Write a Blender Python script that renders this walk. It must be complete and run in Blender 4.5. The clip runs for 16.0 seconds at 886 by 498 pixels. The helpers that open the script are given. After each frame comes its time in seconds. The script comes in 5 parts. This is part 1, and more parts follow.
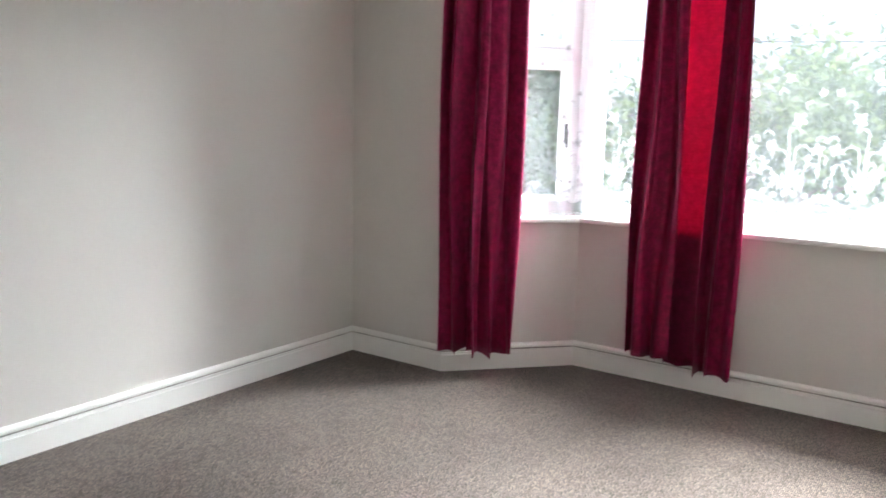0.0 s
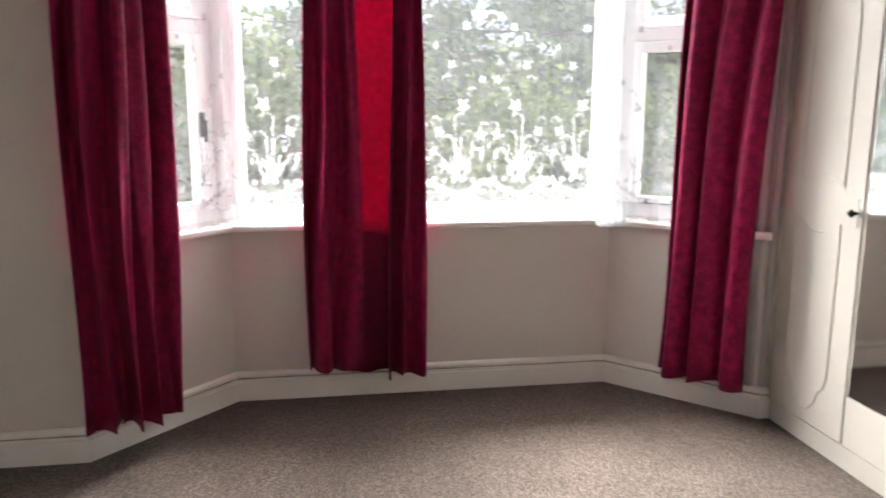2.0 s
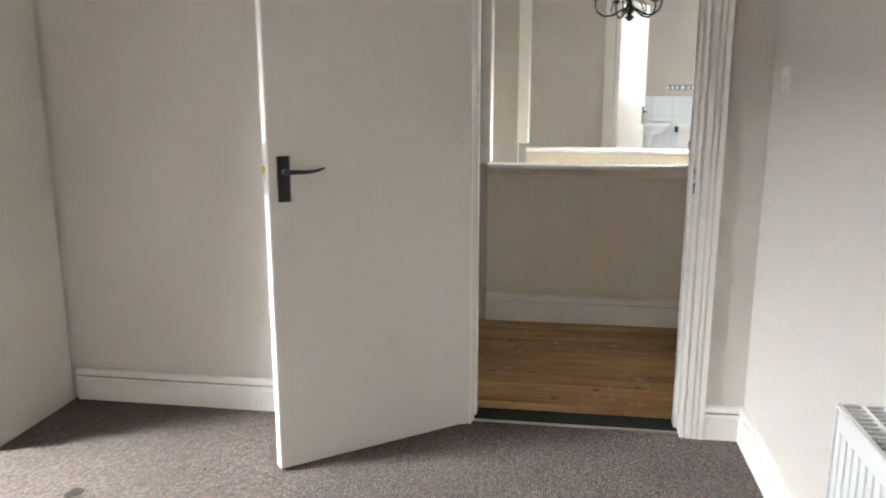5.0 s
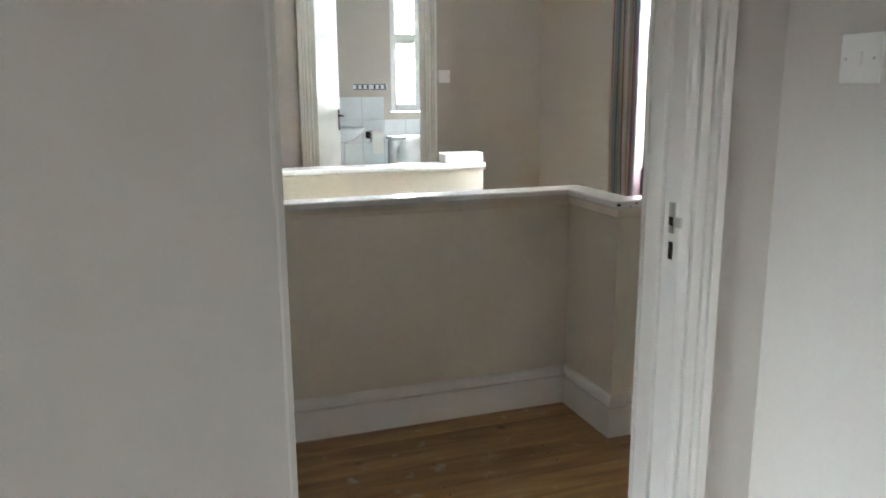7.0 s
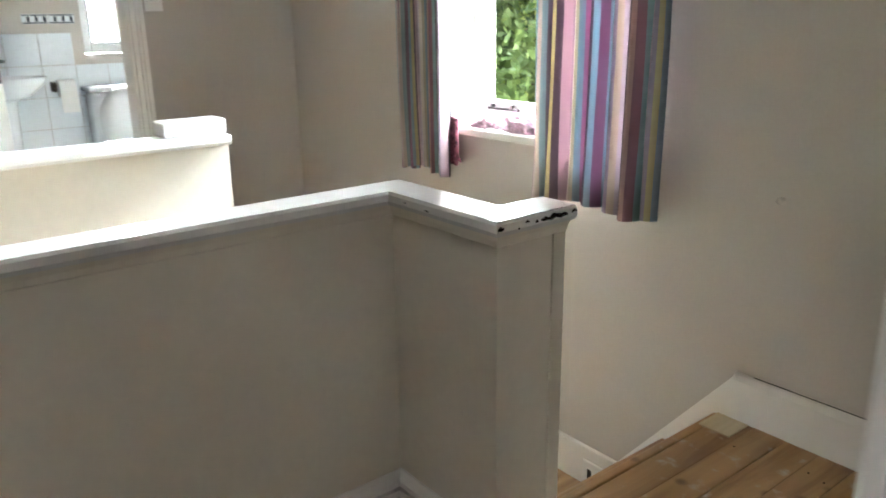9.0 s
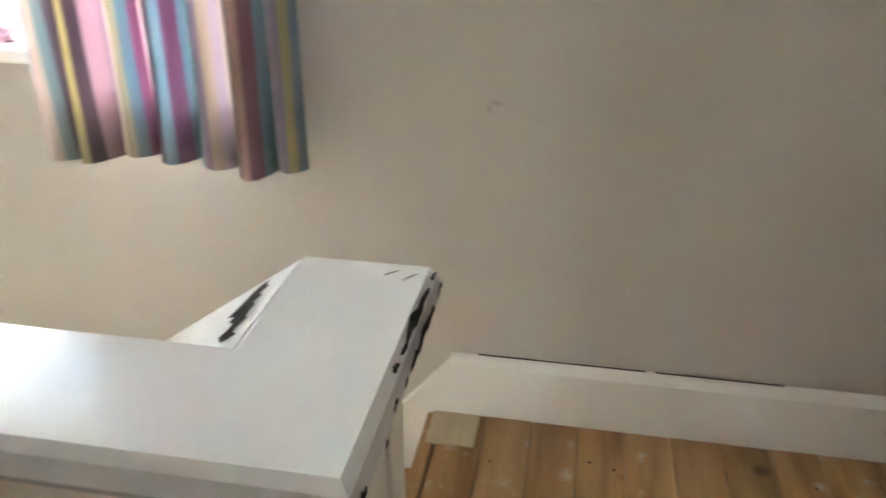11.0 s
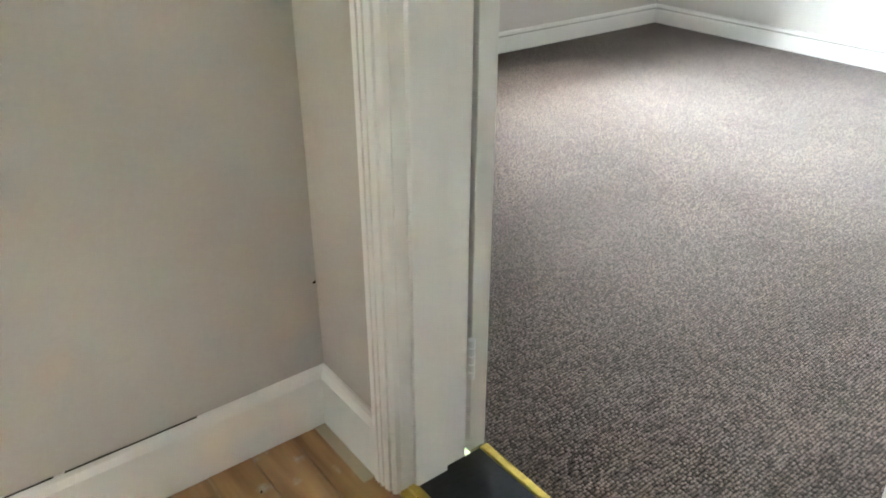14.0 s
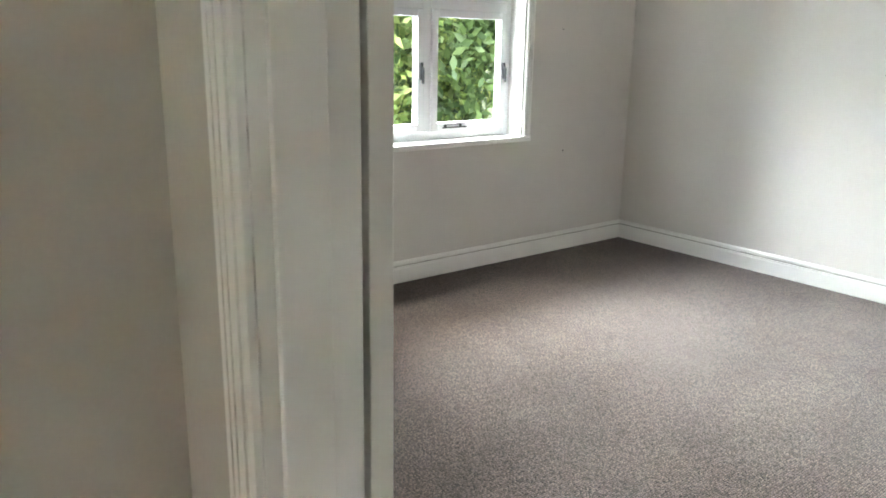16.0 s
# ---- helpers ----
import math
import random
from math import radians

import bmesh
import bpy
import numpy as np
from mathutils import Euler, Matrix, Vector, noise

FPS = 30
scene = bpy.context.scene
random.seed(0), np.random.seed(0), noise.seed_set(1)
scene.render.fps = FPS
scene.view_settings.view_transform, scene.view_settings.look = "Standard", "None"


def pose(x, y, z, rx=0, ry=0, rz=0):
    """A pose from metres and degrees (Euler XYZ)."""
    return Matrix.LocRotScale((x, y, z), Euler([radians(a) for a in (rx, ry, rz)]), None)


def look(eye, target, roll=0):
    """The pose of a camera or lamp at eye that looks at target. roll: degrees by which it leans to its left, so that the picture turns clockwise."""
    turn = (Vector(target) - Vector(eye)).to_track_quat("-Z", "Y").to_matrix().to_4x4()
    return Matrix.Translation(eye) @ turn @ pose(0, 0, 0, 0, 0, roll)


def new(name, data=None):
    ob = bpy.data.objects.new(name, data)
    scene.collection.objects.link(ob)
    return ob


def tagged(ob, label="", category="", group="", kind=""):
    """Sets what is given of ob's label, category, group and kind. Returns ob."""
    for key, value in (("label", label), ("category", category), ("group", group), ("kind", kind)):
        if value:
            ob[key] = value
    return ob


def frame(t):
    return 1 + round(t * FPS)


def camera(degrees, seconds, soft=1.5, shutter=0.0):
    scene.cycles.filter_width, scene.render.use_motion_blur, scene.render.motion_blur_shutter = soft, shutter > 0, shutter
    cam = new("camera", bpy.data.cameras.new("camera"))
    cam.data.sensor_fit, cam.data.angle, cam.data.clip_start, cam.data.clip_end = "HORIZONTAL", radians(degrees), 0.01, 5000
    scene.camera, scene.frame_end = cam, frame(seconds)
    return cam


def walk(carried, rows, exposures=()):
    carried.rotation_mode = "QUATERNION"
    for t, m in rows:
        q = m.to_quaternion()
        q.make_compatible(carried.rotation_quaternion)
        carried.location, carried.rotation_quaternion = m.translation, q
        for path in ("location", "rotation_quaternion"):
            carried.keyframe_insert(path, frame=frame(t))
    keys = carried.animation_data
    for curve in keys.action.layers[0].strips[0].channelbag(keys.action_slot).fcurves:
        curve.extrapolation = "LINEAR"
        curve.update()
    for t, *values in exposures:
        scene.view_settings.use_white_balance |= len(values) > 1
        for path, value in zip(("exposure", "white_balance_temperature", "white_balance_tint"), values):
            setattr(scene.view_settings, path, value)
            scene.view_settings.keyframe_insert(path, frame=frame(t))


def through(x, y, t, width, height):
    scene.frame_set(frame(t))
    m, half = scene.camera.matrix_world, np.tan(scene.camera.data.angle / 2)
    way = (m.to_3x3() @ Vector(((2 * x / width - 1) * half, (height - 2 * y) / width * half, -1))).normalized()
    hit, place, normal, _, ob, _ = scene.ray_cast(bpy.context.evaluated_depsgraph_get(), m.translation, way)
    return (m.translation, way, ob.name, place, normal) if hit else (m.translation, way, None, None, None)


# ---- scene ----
import itertools


def placed(x, y, z, yaw, pitch, roll):
    """A camera pose from its place, heading, tilt and lean."""
    return pose(x, y, z, 90 + pitch, 0, yaw) @ pose(0, 0, 0, 0, 0, roll)


cam = camera(60.06, 16.0, soft=1.7, shutter=0.3)
PATH = [
    (0, -0.172, 0.285, 1.228, 35.22, -9.05, 1.25),
    (0.5, -0.565, 0.394, 1.262, 24.56, -9.53, 1.00),
    (1, -0.896, 0.470, 1.273, 14.29, -9.46, 0.58),
    (1.5, -1.249, 0.528, 1.270, 2.28, -9.90, 0.50),
    (2, -1.490, 0.564, 1.281, -9.35, -10.44, 0.26),
    (2.5, -1.712, 0.421, 1.306, -23.32, -10.82, -0.23),
    (3, -1.894, 0.246, 1.276, -37.80, -10.50, 0.11),
    (3.5, -1.996, 0.081, 1.243, -50.94, -10.40, 0.01),
    (4, -2.060, 0.048, 1.247, -62.89, -11.19, -0.11),
    (4.5, -2.032, 0.098, 1.261, -72.68, -11.72, -0.12),
    (5, -1.872, 0.220, 1.275, -81.36, -12.03, -0.02),
    (5.2, -1.746, 0.275, 1.274, -84.57, -12.09, -0.03),
    (6.2, -0.960, 0.560, 1.250, -100.50, -11.90, 0.00),
    (7.3, -0.187, 0.685, 1.245, -111.77, -11.66, -0.28),
    (7.7, 0.042, 0.646, 1.247, -115.27, -11.36, -0.21),
    (8, 0.257, 0.567, 1.281, -118.06, -11.80, -0.68),
    (8.2, 0.396, 0.488, 1.263, -120.07, -11.85, -0.47),
    (9.2, 0.970, 0.130, 1.222, -130.00, -18.50, -0.90),
    (10.3, 1.642, -0.262, 1.150, -145.42, -26.52, -0.17),
    (10.5, 1.684, -0.320, 1.162, -151.85, -27.51, -0.11),
    (11, 1.762, -0.464, 1.119, -169.60, -26.57, -0.03),
    (11.5, 1.794, -0.480, 1.099, -188.00, -27.20, -0.89),
    (12, 1.792, -0.511, 1.103, -200.61, -28.39, -0.98),
    (12.5, 1.766, -0.564, 1.154, -208.81, -29.92, -0.92),
    (13, 1.753, -0.612, 1.198, -214.56, -30.80, -0.54),
    (13.5, 1.710, -0.608, 1.192, -215.95, -30.33, -0.35),
    (14, 1.648, -0.576, 1.220, -217.60, -28.46, 0.13),
    (14.5, 1.625, -0.564, 1.289, -218.58, -24.14, 0.51),
    (15, 1.590, -0.572, 1.326, -218.79, -19.87, 0.83),
    (15.5, 1.526, -0.625, 1.369, -218.97, -16.73, 0.97),
    (16, 1.410, -0.641, 1.363, -218.58, -14.84, 1.02),
]
EXPOSURES = [
    (0, 1.5, 6200, 8), (1, 1.47, 6300, 9), (1.5, 1.4, 6500, 10), (2, 1.02, 6900, 15), (2.5, 0.55, 7300, 20), (3, 0.6, 7700, 23), (3.5, 0.95, 7600, 21), (4, 1.4, 6500, 11), (4.5, 1.57, 6700, 12),
    (5, 1.92, 6500, 10), (7.3, 1.6, 6100, 6), (8.2, 1.62, 6100, 6), (10.3, 2.05, 6300, 7), (11, 2.2, 6300, 7), (11.5, 2.7, 6000, 6), (12.5, 3.0, 5850, 5), (13.5, 2.95, 5900, 5), (14.5, 2.6, 5950, 5), (15, 2.4, 6000, 6), (16, 2.28, 6100, 6)]
walk(cam, [(row[0], placed(*row[1:])) for row in PATH], EXPOSURES)

# ---- light ----
world = bpy.data.worlds.new("sky")
scene.world = world
world.use_nodes = True
wn = world.node_tree.nodes
sky = wn.new("ShaderNodeTexSky")
sky.sky_type, sky.sun_disc = "NISHITA", False
sky.sun_elevation, sky.sun_rotation = radians(48), radians(200)
sky.air_density, sky.dust_density, sky.ozone_density = 1.0, 4.0, 0.6
wn["Background"].inputs["Strength"].default_value = 0.15
world.node_tree.links.new(sky.outputs[0], wn["Background"].inputs["Color"])

sun = new("sun", bpy.data.lights.new("sun", "SUN"))
sun.data.energy, sun.data.angle, sun.data.color = 1.2, radians(25), (1.0, 0.96, 0.9)
sun.matrix_world = look((0, 0, 20), (3, 9, 0))


def sky_lamp(name, eye, target, w, h, watts, tint=(0.93, 0.97, 1.0)):
    """A patch of bright overcast sky outside a window."""
    lamp = new(name, bpy.data.lights.new(name, "AREA"))
    lamp.data.shape, lamp.data.size, lamp.data.size_y = "RECTANGLE", w, h
    lamp.data.energy, lamp.data.color = watts, tint
    lamp.matrix_world = look(eye, target)
    return lamp


sky_lamp("bay_skylight", (-1.0, 6.4, 3.4), (-1.0, 2.6, 0.2), 3.4, 2.2, 1150)
sky_lamp("stair_skylight", (3.6, -4.4, 3.2), (2.4, -0.6, 0.6), 1.8, 1.6, 2400)
sky_lamp("stair_skylight_east", (6.4, -3.6, 2.9), (1.4, -1.3, 0.4), 2.6, 1.8, 450)
sky_lamp("back_skylight", (-0.7, -7.6, 3.2), (-1.6, -2.8, 0.5), 4.2, 2.6, 800)
sky_lamp("bath_skylight", (8.2, -1.2, 3.0), (5.4, -1.0, 0.4), 1.4, 1.4, 1300)


# ---- materials ----
def mat(name, colour, rough=0.5, metal=0.0, vary=0.06, scale=3.0, bump=0.0, bscale=60.0, coat=0.0, stain=0.0, spec=0.5, rvar=0.07):
    """A node material: base colour with two scales of variation and a fine relief."""
    m = bpy.data.materials.new(name)
    m.use_nodes = True
    n, l = m.node_tree.nodes, m.node_tree.links
    b = n["Principled BSDF"]
    b.inputs["Roughness"].default_value, b.inputs["Metallic"].default_value = rough, metal
    b.inputs["Specular IOR Level"].default_value = spec
    b.inputs["Coat Weight"].default_value = coat
    tc = n.new("ShaderNodeTexCoord")
    big, fine = n.new("ShaderNodeTexNoise"), n.new("ShaderNodeTexNoise")
    big.inputs["Scale"].default_value, big.inputs["Detail"].default_value = scale, 5
    fine.inputs["Scale"].default_value, fine.inputs["Detail"].default_value = bscale, 4
    for tex in (big, fine):
        l.new(tc.outputs["Object"], tex.inputs["Vector"])
    ramp = n.new("ShaderNodeMapRange")
    ramp.inputs["From Min"].default_value, ramp.inputs["From Max"].default_value = 0.3, 0.7
    ramp.inputs["To Min"].default_value, ramp.inputs["To Max"].default_value = 1 - vary, 1 + vary
    l.new(big.outputs["Fac"], ramp.inputs["Value"])
    ramp2 = n.new("ShaderNodeMapRange")
    ramp2.inputs["From Min"].default_value, ramp2.inputs["From Max"].default_value = 0.3, 0.7
    ramp2.inputs["To Min"].default_value, ramp2.inputs["To Max"].default_value = 1 - vary * 0.6, 1 + vary * 0.6
    l.new(fine.outputs["Fac"], ramp2.inputs["Value"])
    mul = n.new("ShaderNodeMath")
    mul.operation = "MULTIPLY"
    l.new(ramp.outputs[0], mul.inputs[0])
    l.new(ramp2.outputs[0], mul.inputs[1])
    mix = n.new("ShaderNodeVectorMath")
    mix.operation = "SCALE"
    mix.inputs[0].default_value = colour
    l.new(mul.outputs[0], mix.inputs["Scale"])
    last = mix.outputs[0]
    if stain:
        # sparse scuffs and marks
        spot, cut, st = n.new("ShaderNodeTexNoise"), n.new("ShaderNodeMapRange"), n.new("ShaderNodeMix")
        spot.inputs["Scale"].default_value, spot.inputs["Detail"].default_value = 7.0, 8
        l.new(tc.outputs["Object"], spot.inputs["Vector"])
        cut.inputs["From Min"].default_value, cut.inputs["From Max"].default_value = 0.64, 0.78
        cut.inputs["To Max"].default_value = stain
        l.new(spot.outputs["Fac"], cut.inputs["Value"])
        st.data_type = "RGBA"
        st.inputs["B"].default_value = (colour[0] * 0.35, colour[1] * 0.32, colour[2] * 0.28, 1)
        l.new(cut.outputs[0], st.inputs["Factor"])
        l.new(last, st.inputs["A"])
        last = st.outputs["Result"]
    l.new(last, b.inputs["Base Color"])
    rr = n.new("ShaderNodeMapRange")
    rr.inputs["To Min"].default_value, rr.inputs["To Max"].default_value = max(0.02, rough - rvar), min(1, rough + rvar)
    l.new(big.outputs["Fac"], rr.inputs["Value"])
    l.new(rr.outputs[0], b.inputs["Roughness"])
    if bump:
        bp = n.new("ShaderNodeBump")
        bp.inputs["Strength"].default_value, bp.inputs["Distance"].default_value = bump, 0.004
        l.new(fine.outputs["Fac"], bp.inputs["Height"])
        l.new(bp.outputs[0], b.inputs["Normal"])
    return m


WALL = mat("greige_emulsion", (0.66, 0.62, 0.572), 0.75, vary=0.025, scale=1.6, bump=0.12, bscale=90, stain=0.05)
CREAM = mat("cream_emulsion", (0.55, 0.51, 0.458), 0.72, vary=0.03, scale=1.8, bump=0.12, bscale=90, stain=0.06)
PANEL = mat("cream_panel_paint", (0.79, 0.735, 0.635), 0.42, vary=0.03, scale=3, bump=0.08, bscale=40, stain=0.05)
GLOSS = mat("white_gloss_paint", (0.88, 0.86, 0.815), 0.32, vary=0.006, scale=5, spec=0.4, rvar=0.015)
CAPGLOSS = mat("white_gloss_rail", (0.82, 0.81, 0.79), 0.2, vary=0.03, scale=6, bump=0.06, bscale=25, stain=0.02, coat=0.3)
DOORW = mat("off_white_door_paint", (0.78, 0.755, 0.70), 0.4, vary=0.01, scale=2, bump=0.04, bscale=25)
WARD = mat("cream_laminate", (0.63, 0.60, 0.53), 0.35, vary=0.015, scale=2, bump=0.02, bscale=40)
CEIL = mat("white_ceiling", (0.86, 0.85, 0.83), 0.85, vary=0.02, scale=2, bump=0.1, bscale=80)
UPVC = mat("white_window_paint", (0.82, 0.83, 0.83), 0.35, vary=0.02, scale=6)
BLACK = mat("black_iron", (0.012, 0.012, 0.013), 0.4, vary=0.2, scale=20)
DARK = mat("dark_bronze_and_gap_shade", (0.035, 0.027, 0.02), 0.4, metal=0.6, vary=0.2, scale=20)
CHROME = mat("brushed_steel", (0.62, 0.61, 0.58), 0.3, metal=1.0, vary=0.05, scale=30)
BRASS = mat("brass_strip", (0.50, 0.36, 0.08), 0.35, metal=0.7, vary=0.12, scale=30)
VINYL = mat("black_vinyl", (0.012, 0.014, 0.016), 0.42, vary=0.35, scale=14, bump=0.2, bscale=80, stain=0.2, spec=0.25)
PLASTIC = mat("white_plastic", (0.87, 0.86, 0.83), 0.3, vary=0.01, scale=5)
RADW = mat("white_radiator_enamel", (0.80, 0.80, 0.79), 0.3, vary=0.02, scale=4)
CERAMIC = mat("white_ceramic", (0.82, 0.84, 0.86), 0.12, vary=0.01, scale=3, coat=0.4)
TILE = mat("pale_glazed_tile", (0.78, 0.83, 0.86), 0.15, vary=0.03, scale=4, coat=0.3)
TILE_INK = mat("navy_tile_border", (0.035, 0.04, 0.06), 0.2, vary=0.1, scale=8)
CLOTH_PINK = mat("pink_print_cloth", (0.62, 0.42, 0.50), 0.9, vary=0.45, scale=26, bump=0.3, bscale=120)
CLOTH_DARK = mat("dark_floral_cloth", (0.20, 0.07, 0.10), 0.9, vary=0.9, scale=40, bump=0.3, bscale=150)
GREYLINING = mat("grey_curtain_lining", (0.45, 0.43, 0.41), 0.9, vary=0.05, scale=8)
GRASS = mat("garden_ground", (0.09, 0.11, 0.04), 0.95, vary=0.4, scale=0.6)
BRICKY = mat("red_brick_far", (0.30, 0.15, 0.10), 0.9, vary=0.2, scale=3)
BARK = mat("bark", (0.09, 0.065, 0.045), 0.9, vary=0.3, scale=8, bump=0.6, bscale=30)
# for paint chips and holes, and for the shade painted under the landing boards
CHIP_AND_SHADE = mat("dark_chips_and_gap_shade", (0.014, 0.010, 0.008), 0.9, vary=0.4, scale=60, spec=0.1)
GROOVE_SHADE_GRIME = mat("groove_dust", (0.40, 0.365, 0.32), 0.95, vary=0.5, scale=9, bump=0.4, bscale=200)
SMUDGE = mat("grey_smudge", (0.49, 0.455, 0.405), 0.8, vary=0.2, scale=40)
STAINM = mat("carpet_stain", (0.03, 0.02, 0.016), 0.95, vary=0.3, scale=50, bump=0.5, bscale=300)


def carpet_material():
    """Brown-grey loop-pile carpet: single loops in rows, light and dark yarns mixed, shade between loops painted in,
    soft trodden patches.
    """
    m = mat("loop_pile_carpet", (0.2, 0.16, 0.135), 0.95, spec=0.1)
    n, l = m.node_tree.nodes, m.node_tree.links
    b = n["Principled BSDF"]
    tc, mp = n.new("ShaderNodeTexCoord"), n.new("ShaderNodeMapping")
    mp.inputs["Scale"].default_value = (150, 116, 1)
    l.new(tc.outputs["Object"], mp.inputs["Vector"])
    loop = n.new("ShaderNodeTexVoronoi")
    loop.voronoi_dimensions, loop.inputs["Scale"].default_value, loop.inputs["Randomness"].default_value = "2D", 1.0, 0.4
    l.new(mp.outputs[0], loop.inputs["Vector"])
    yarn, sep = n.new("ShaderNodeMapRange"), n.new("ShaderNodeSeparateColor")
    l.new(loop.outputs["Color"], sep.inputs[0])
    yarn.inputs["To Min"].default_value, yarn.inputs["To Max"].default_value = 0.5, 1.55
    l.new(sep.outputs["Red"], yarn.inputs["Value"])
    # shade in the creases between loops, multiplied into the yarn colour
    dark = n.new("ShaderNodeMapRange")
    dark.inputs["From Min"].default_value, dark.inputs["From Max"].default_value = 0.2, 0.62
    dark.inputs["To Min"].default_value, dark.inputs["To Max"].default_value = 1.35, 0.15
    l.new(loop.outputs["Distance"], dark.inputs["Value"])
    clump, broad = n.new("ShaderNodeTexNoise"), n.new("ShaderNodeTexNoise")
    clump.inputs["Scale"].default_value, clump.inputs["Detail"].default_value = 80, 3
    broad.inputs["Scale"].default_value, broad.inputs["Detail"].default_value = 3.2, 6
    last = None
    for tex, lo, hi in ((clump, 0.94, 1.06), (broad, 0.86, 1.14)):
        l.new(tc.outputs["Object"], tex.inputs["Vector"])
        mr = n.new("ShaderNodeMapRange")
        mr.inputs["From Min"].default_value, mr.inputs["From Max"].default_value = 0.3, 0.7
        mr.inputs["To Min"].default_value, mr.inputs["To Max"].default_value = lo, hi
        l.new(tex.outputs["Fac"], mr.inputs["Value"])
        if last is None:
            last = mr.outputs[0]
        else:
            mul = n.new("ShaderNodeMath")
            mul.operation = "MULTIPLY"
            l.new(last, mul.inputs[0])
            l.new(mr.outputs[0], mul.inputs[1])
            last = mul.outputs[0]
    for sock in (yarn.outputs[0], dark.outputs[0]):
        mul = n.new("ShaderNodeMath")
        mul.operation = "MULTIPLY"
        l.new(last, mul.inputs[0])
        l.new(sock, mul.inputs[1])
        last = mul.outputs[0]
    tone = n.new("ShaderNodeVectorMath")
    tone.operation = "SCALE"
    tone.inputs[0].default_value = (0.122, 0.092, 0.075)
    l.new(last, tone.inputs["Scale"])
    l.new(tone.outputs[0], b.inputs["Base Color"])
    bp = n.new("ShaderNodeBump")
    bp.inputs["Strength"].default_value, bp.inputs["Distance"].default_value = 0.8, 0.003
    bp.invert = True
    l.new(loop.outputs["Distance"], bp.inputs["Height"])
    l.new(bp.outputs[0], b.inputs["Normal"])
    b.inputs["Sheen Weight"].default_value = 0.12
    return m


CARPET = carpet_material()


def wood_material(name, dark, light, gap=1.0):
    """Old pine: long grain, knots, paint specks; each board a shade of its own."""
    m = mat(name, light, 0.5)
    n, l = m.node_tree.nodes, m.node_tree.links
    b = n["Principled BSDF"]
    tc, mp, info = n.new("ShaderNodeTexCoord"), n.new("ShaderNodeMapping"), n.new("ShaderNodeObjectInfo")
    shift = n.new("ShaderNodeVectorMath")
    shift.operation = "SCALE"
    shift.inputs[0].default_value = (7.3, 3.1, 5.7)
    l.new(info.outputs["Random"], shift.inputs["Scale"])
    addv = n.new("ShaderNodeVectorMath")
    l.new(tc.outputs["Object"], addv.inputs[0])
    l.new(shift.outputs[0], addv.inputs[1])
    mp.inputs["Scale"].default_value = (11, 1.3, 11)
    l.new(addv.outputs[0], mp.inputs["Vector"])
    grain, knot, speck = n.new("ShaderNodeTexNoise"), n.new("ShaderNodeTexVoronoi"), n.new("ShaderNodeTexNoise")
    grain.inputs["Scale"].default_value, grain.inputs["Detail"].default_value, grain.inputs["Distortion"].default_value = 1.2, 7, 0.8
    l.new(mp.outputs[0], grain.inputs["Vector"])
    knot.inputs["Scale"].default_value = 5.5
    l.new(addv.outputs[0], knot.inputs["Vector"])
    speck.inputs["Scale"].default_value, speck.inputs["Detail"].default_value = 17, 6
    l.new(addv.outputs[0], speck.inputs["Vector"])
    ramp = n.new("ShaderNodeValToRGB")
    e = ramp.color_ramp.elements
    e[0].position, e[0].color = 0.3, (*dark, 1)
    e[1].position, e[1].color = 0.68, (*light, 1)
    l.new(grain.outputs["Fac"], ramp.inputs["Fac"])
    kr = n.new("ShaderNodeMapRange")
    kr.inputs["From Min"].default_value, kr.inputs["From Max"].default_value = 0.04, 0.13
    kr.inputs["To Min"].default_value, kr.inputs["To Max"].default_value = 0.85, 0.0
    l.new(knot.outputs["Distance"], kr.inputs["Value"])
    m1 = n.new("ShaderNodeMix")
    m1.data_type = "RGBA"
    m1.inputs["B"].default_value = (dark[0] * 0.4, dark[1] * 0.35, dark[2] * 0.3, 1)
    l.new(kr.outputs[0], m1.inputs["Factor"])
    l.new(ramp.outputs[0], m1.inputs["A"])
    sr = n.new("ShaderNodeMapRange")
    sr.inputs["From Min"].default_value, sr.inputs["From Max"].default_value = 0.62, 0.74
    sr.inputs["To Max"].default_value = 0.6
    l.new(speck.outputs["Fac"], sr.inputs["Value"])
    m2 = n.new("ShaderNodeMix")
    m2.data_type = "RGBA"
    m2.inputs["B"].default_value = (0.62, 0.57, 0.48, 1)
    l.new(sr.outputs[0], m2.inputs["Factor"])
    l.new(m1.outputs["Result"], m2.inputs["A"])
    tone = n.new("ShaderNodeMapRange")
    tone.inputs["To Min"].default_value, tone.inputs["To Max"].default_value = 0.86, 1.12
    l.new(info.outputs["Random"], tone.inputs["Value"])
    sc = n.new("ShaderNodeVectorMath")
    sc.operation = "SCALE"
    l.new(m2.outputs["Result"], sc.inputs[0])
    l.new(tone.outputs[0], sc.inputs["Scale"])
    l.new(sc.outputs[0], b.inputs["Base Color"])
    bp = n.new("ShaderNodeBump")
    bp.inputs["Strength"].default_value, bp.inputs["Distance"].default_value = 0.25, 0.003
    l.new(grain.outputs["Fac"], bp.inputs["Height"])
    l.new(bp.outputs[0], b.inputs["Normal"])
    return m


PINE = wood_material("old_pine_board", (0.25, 0.12, 0.044), (0.54, 0.315, 0.138))
PALEPINE = wood_material("pale_patch_wood", (0.45, 0.35, 0.21), (0.62, 0.52, 0.35))


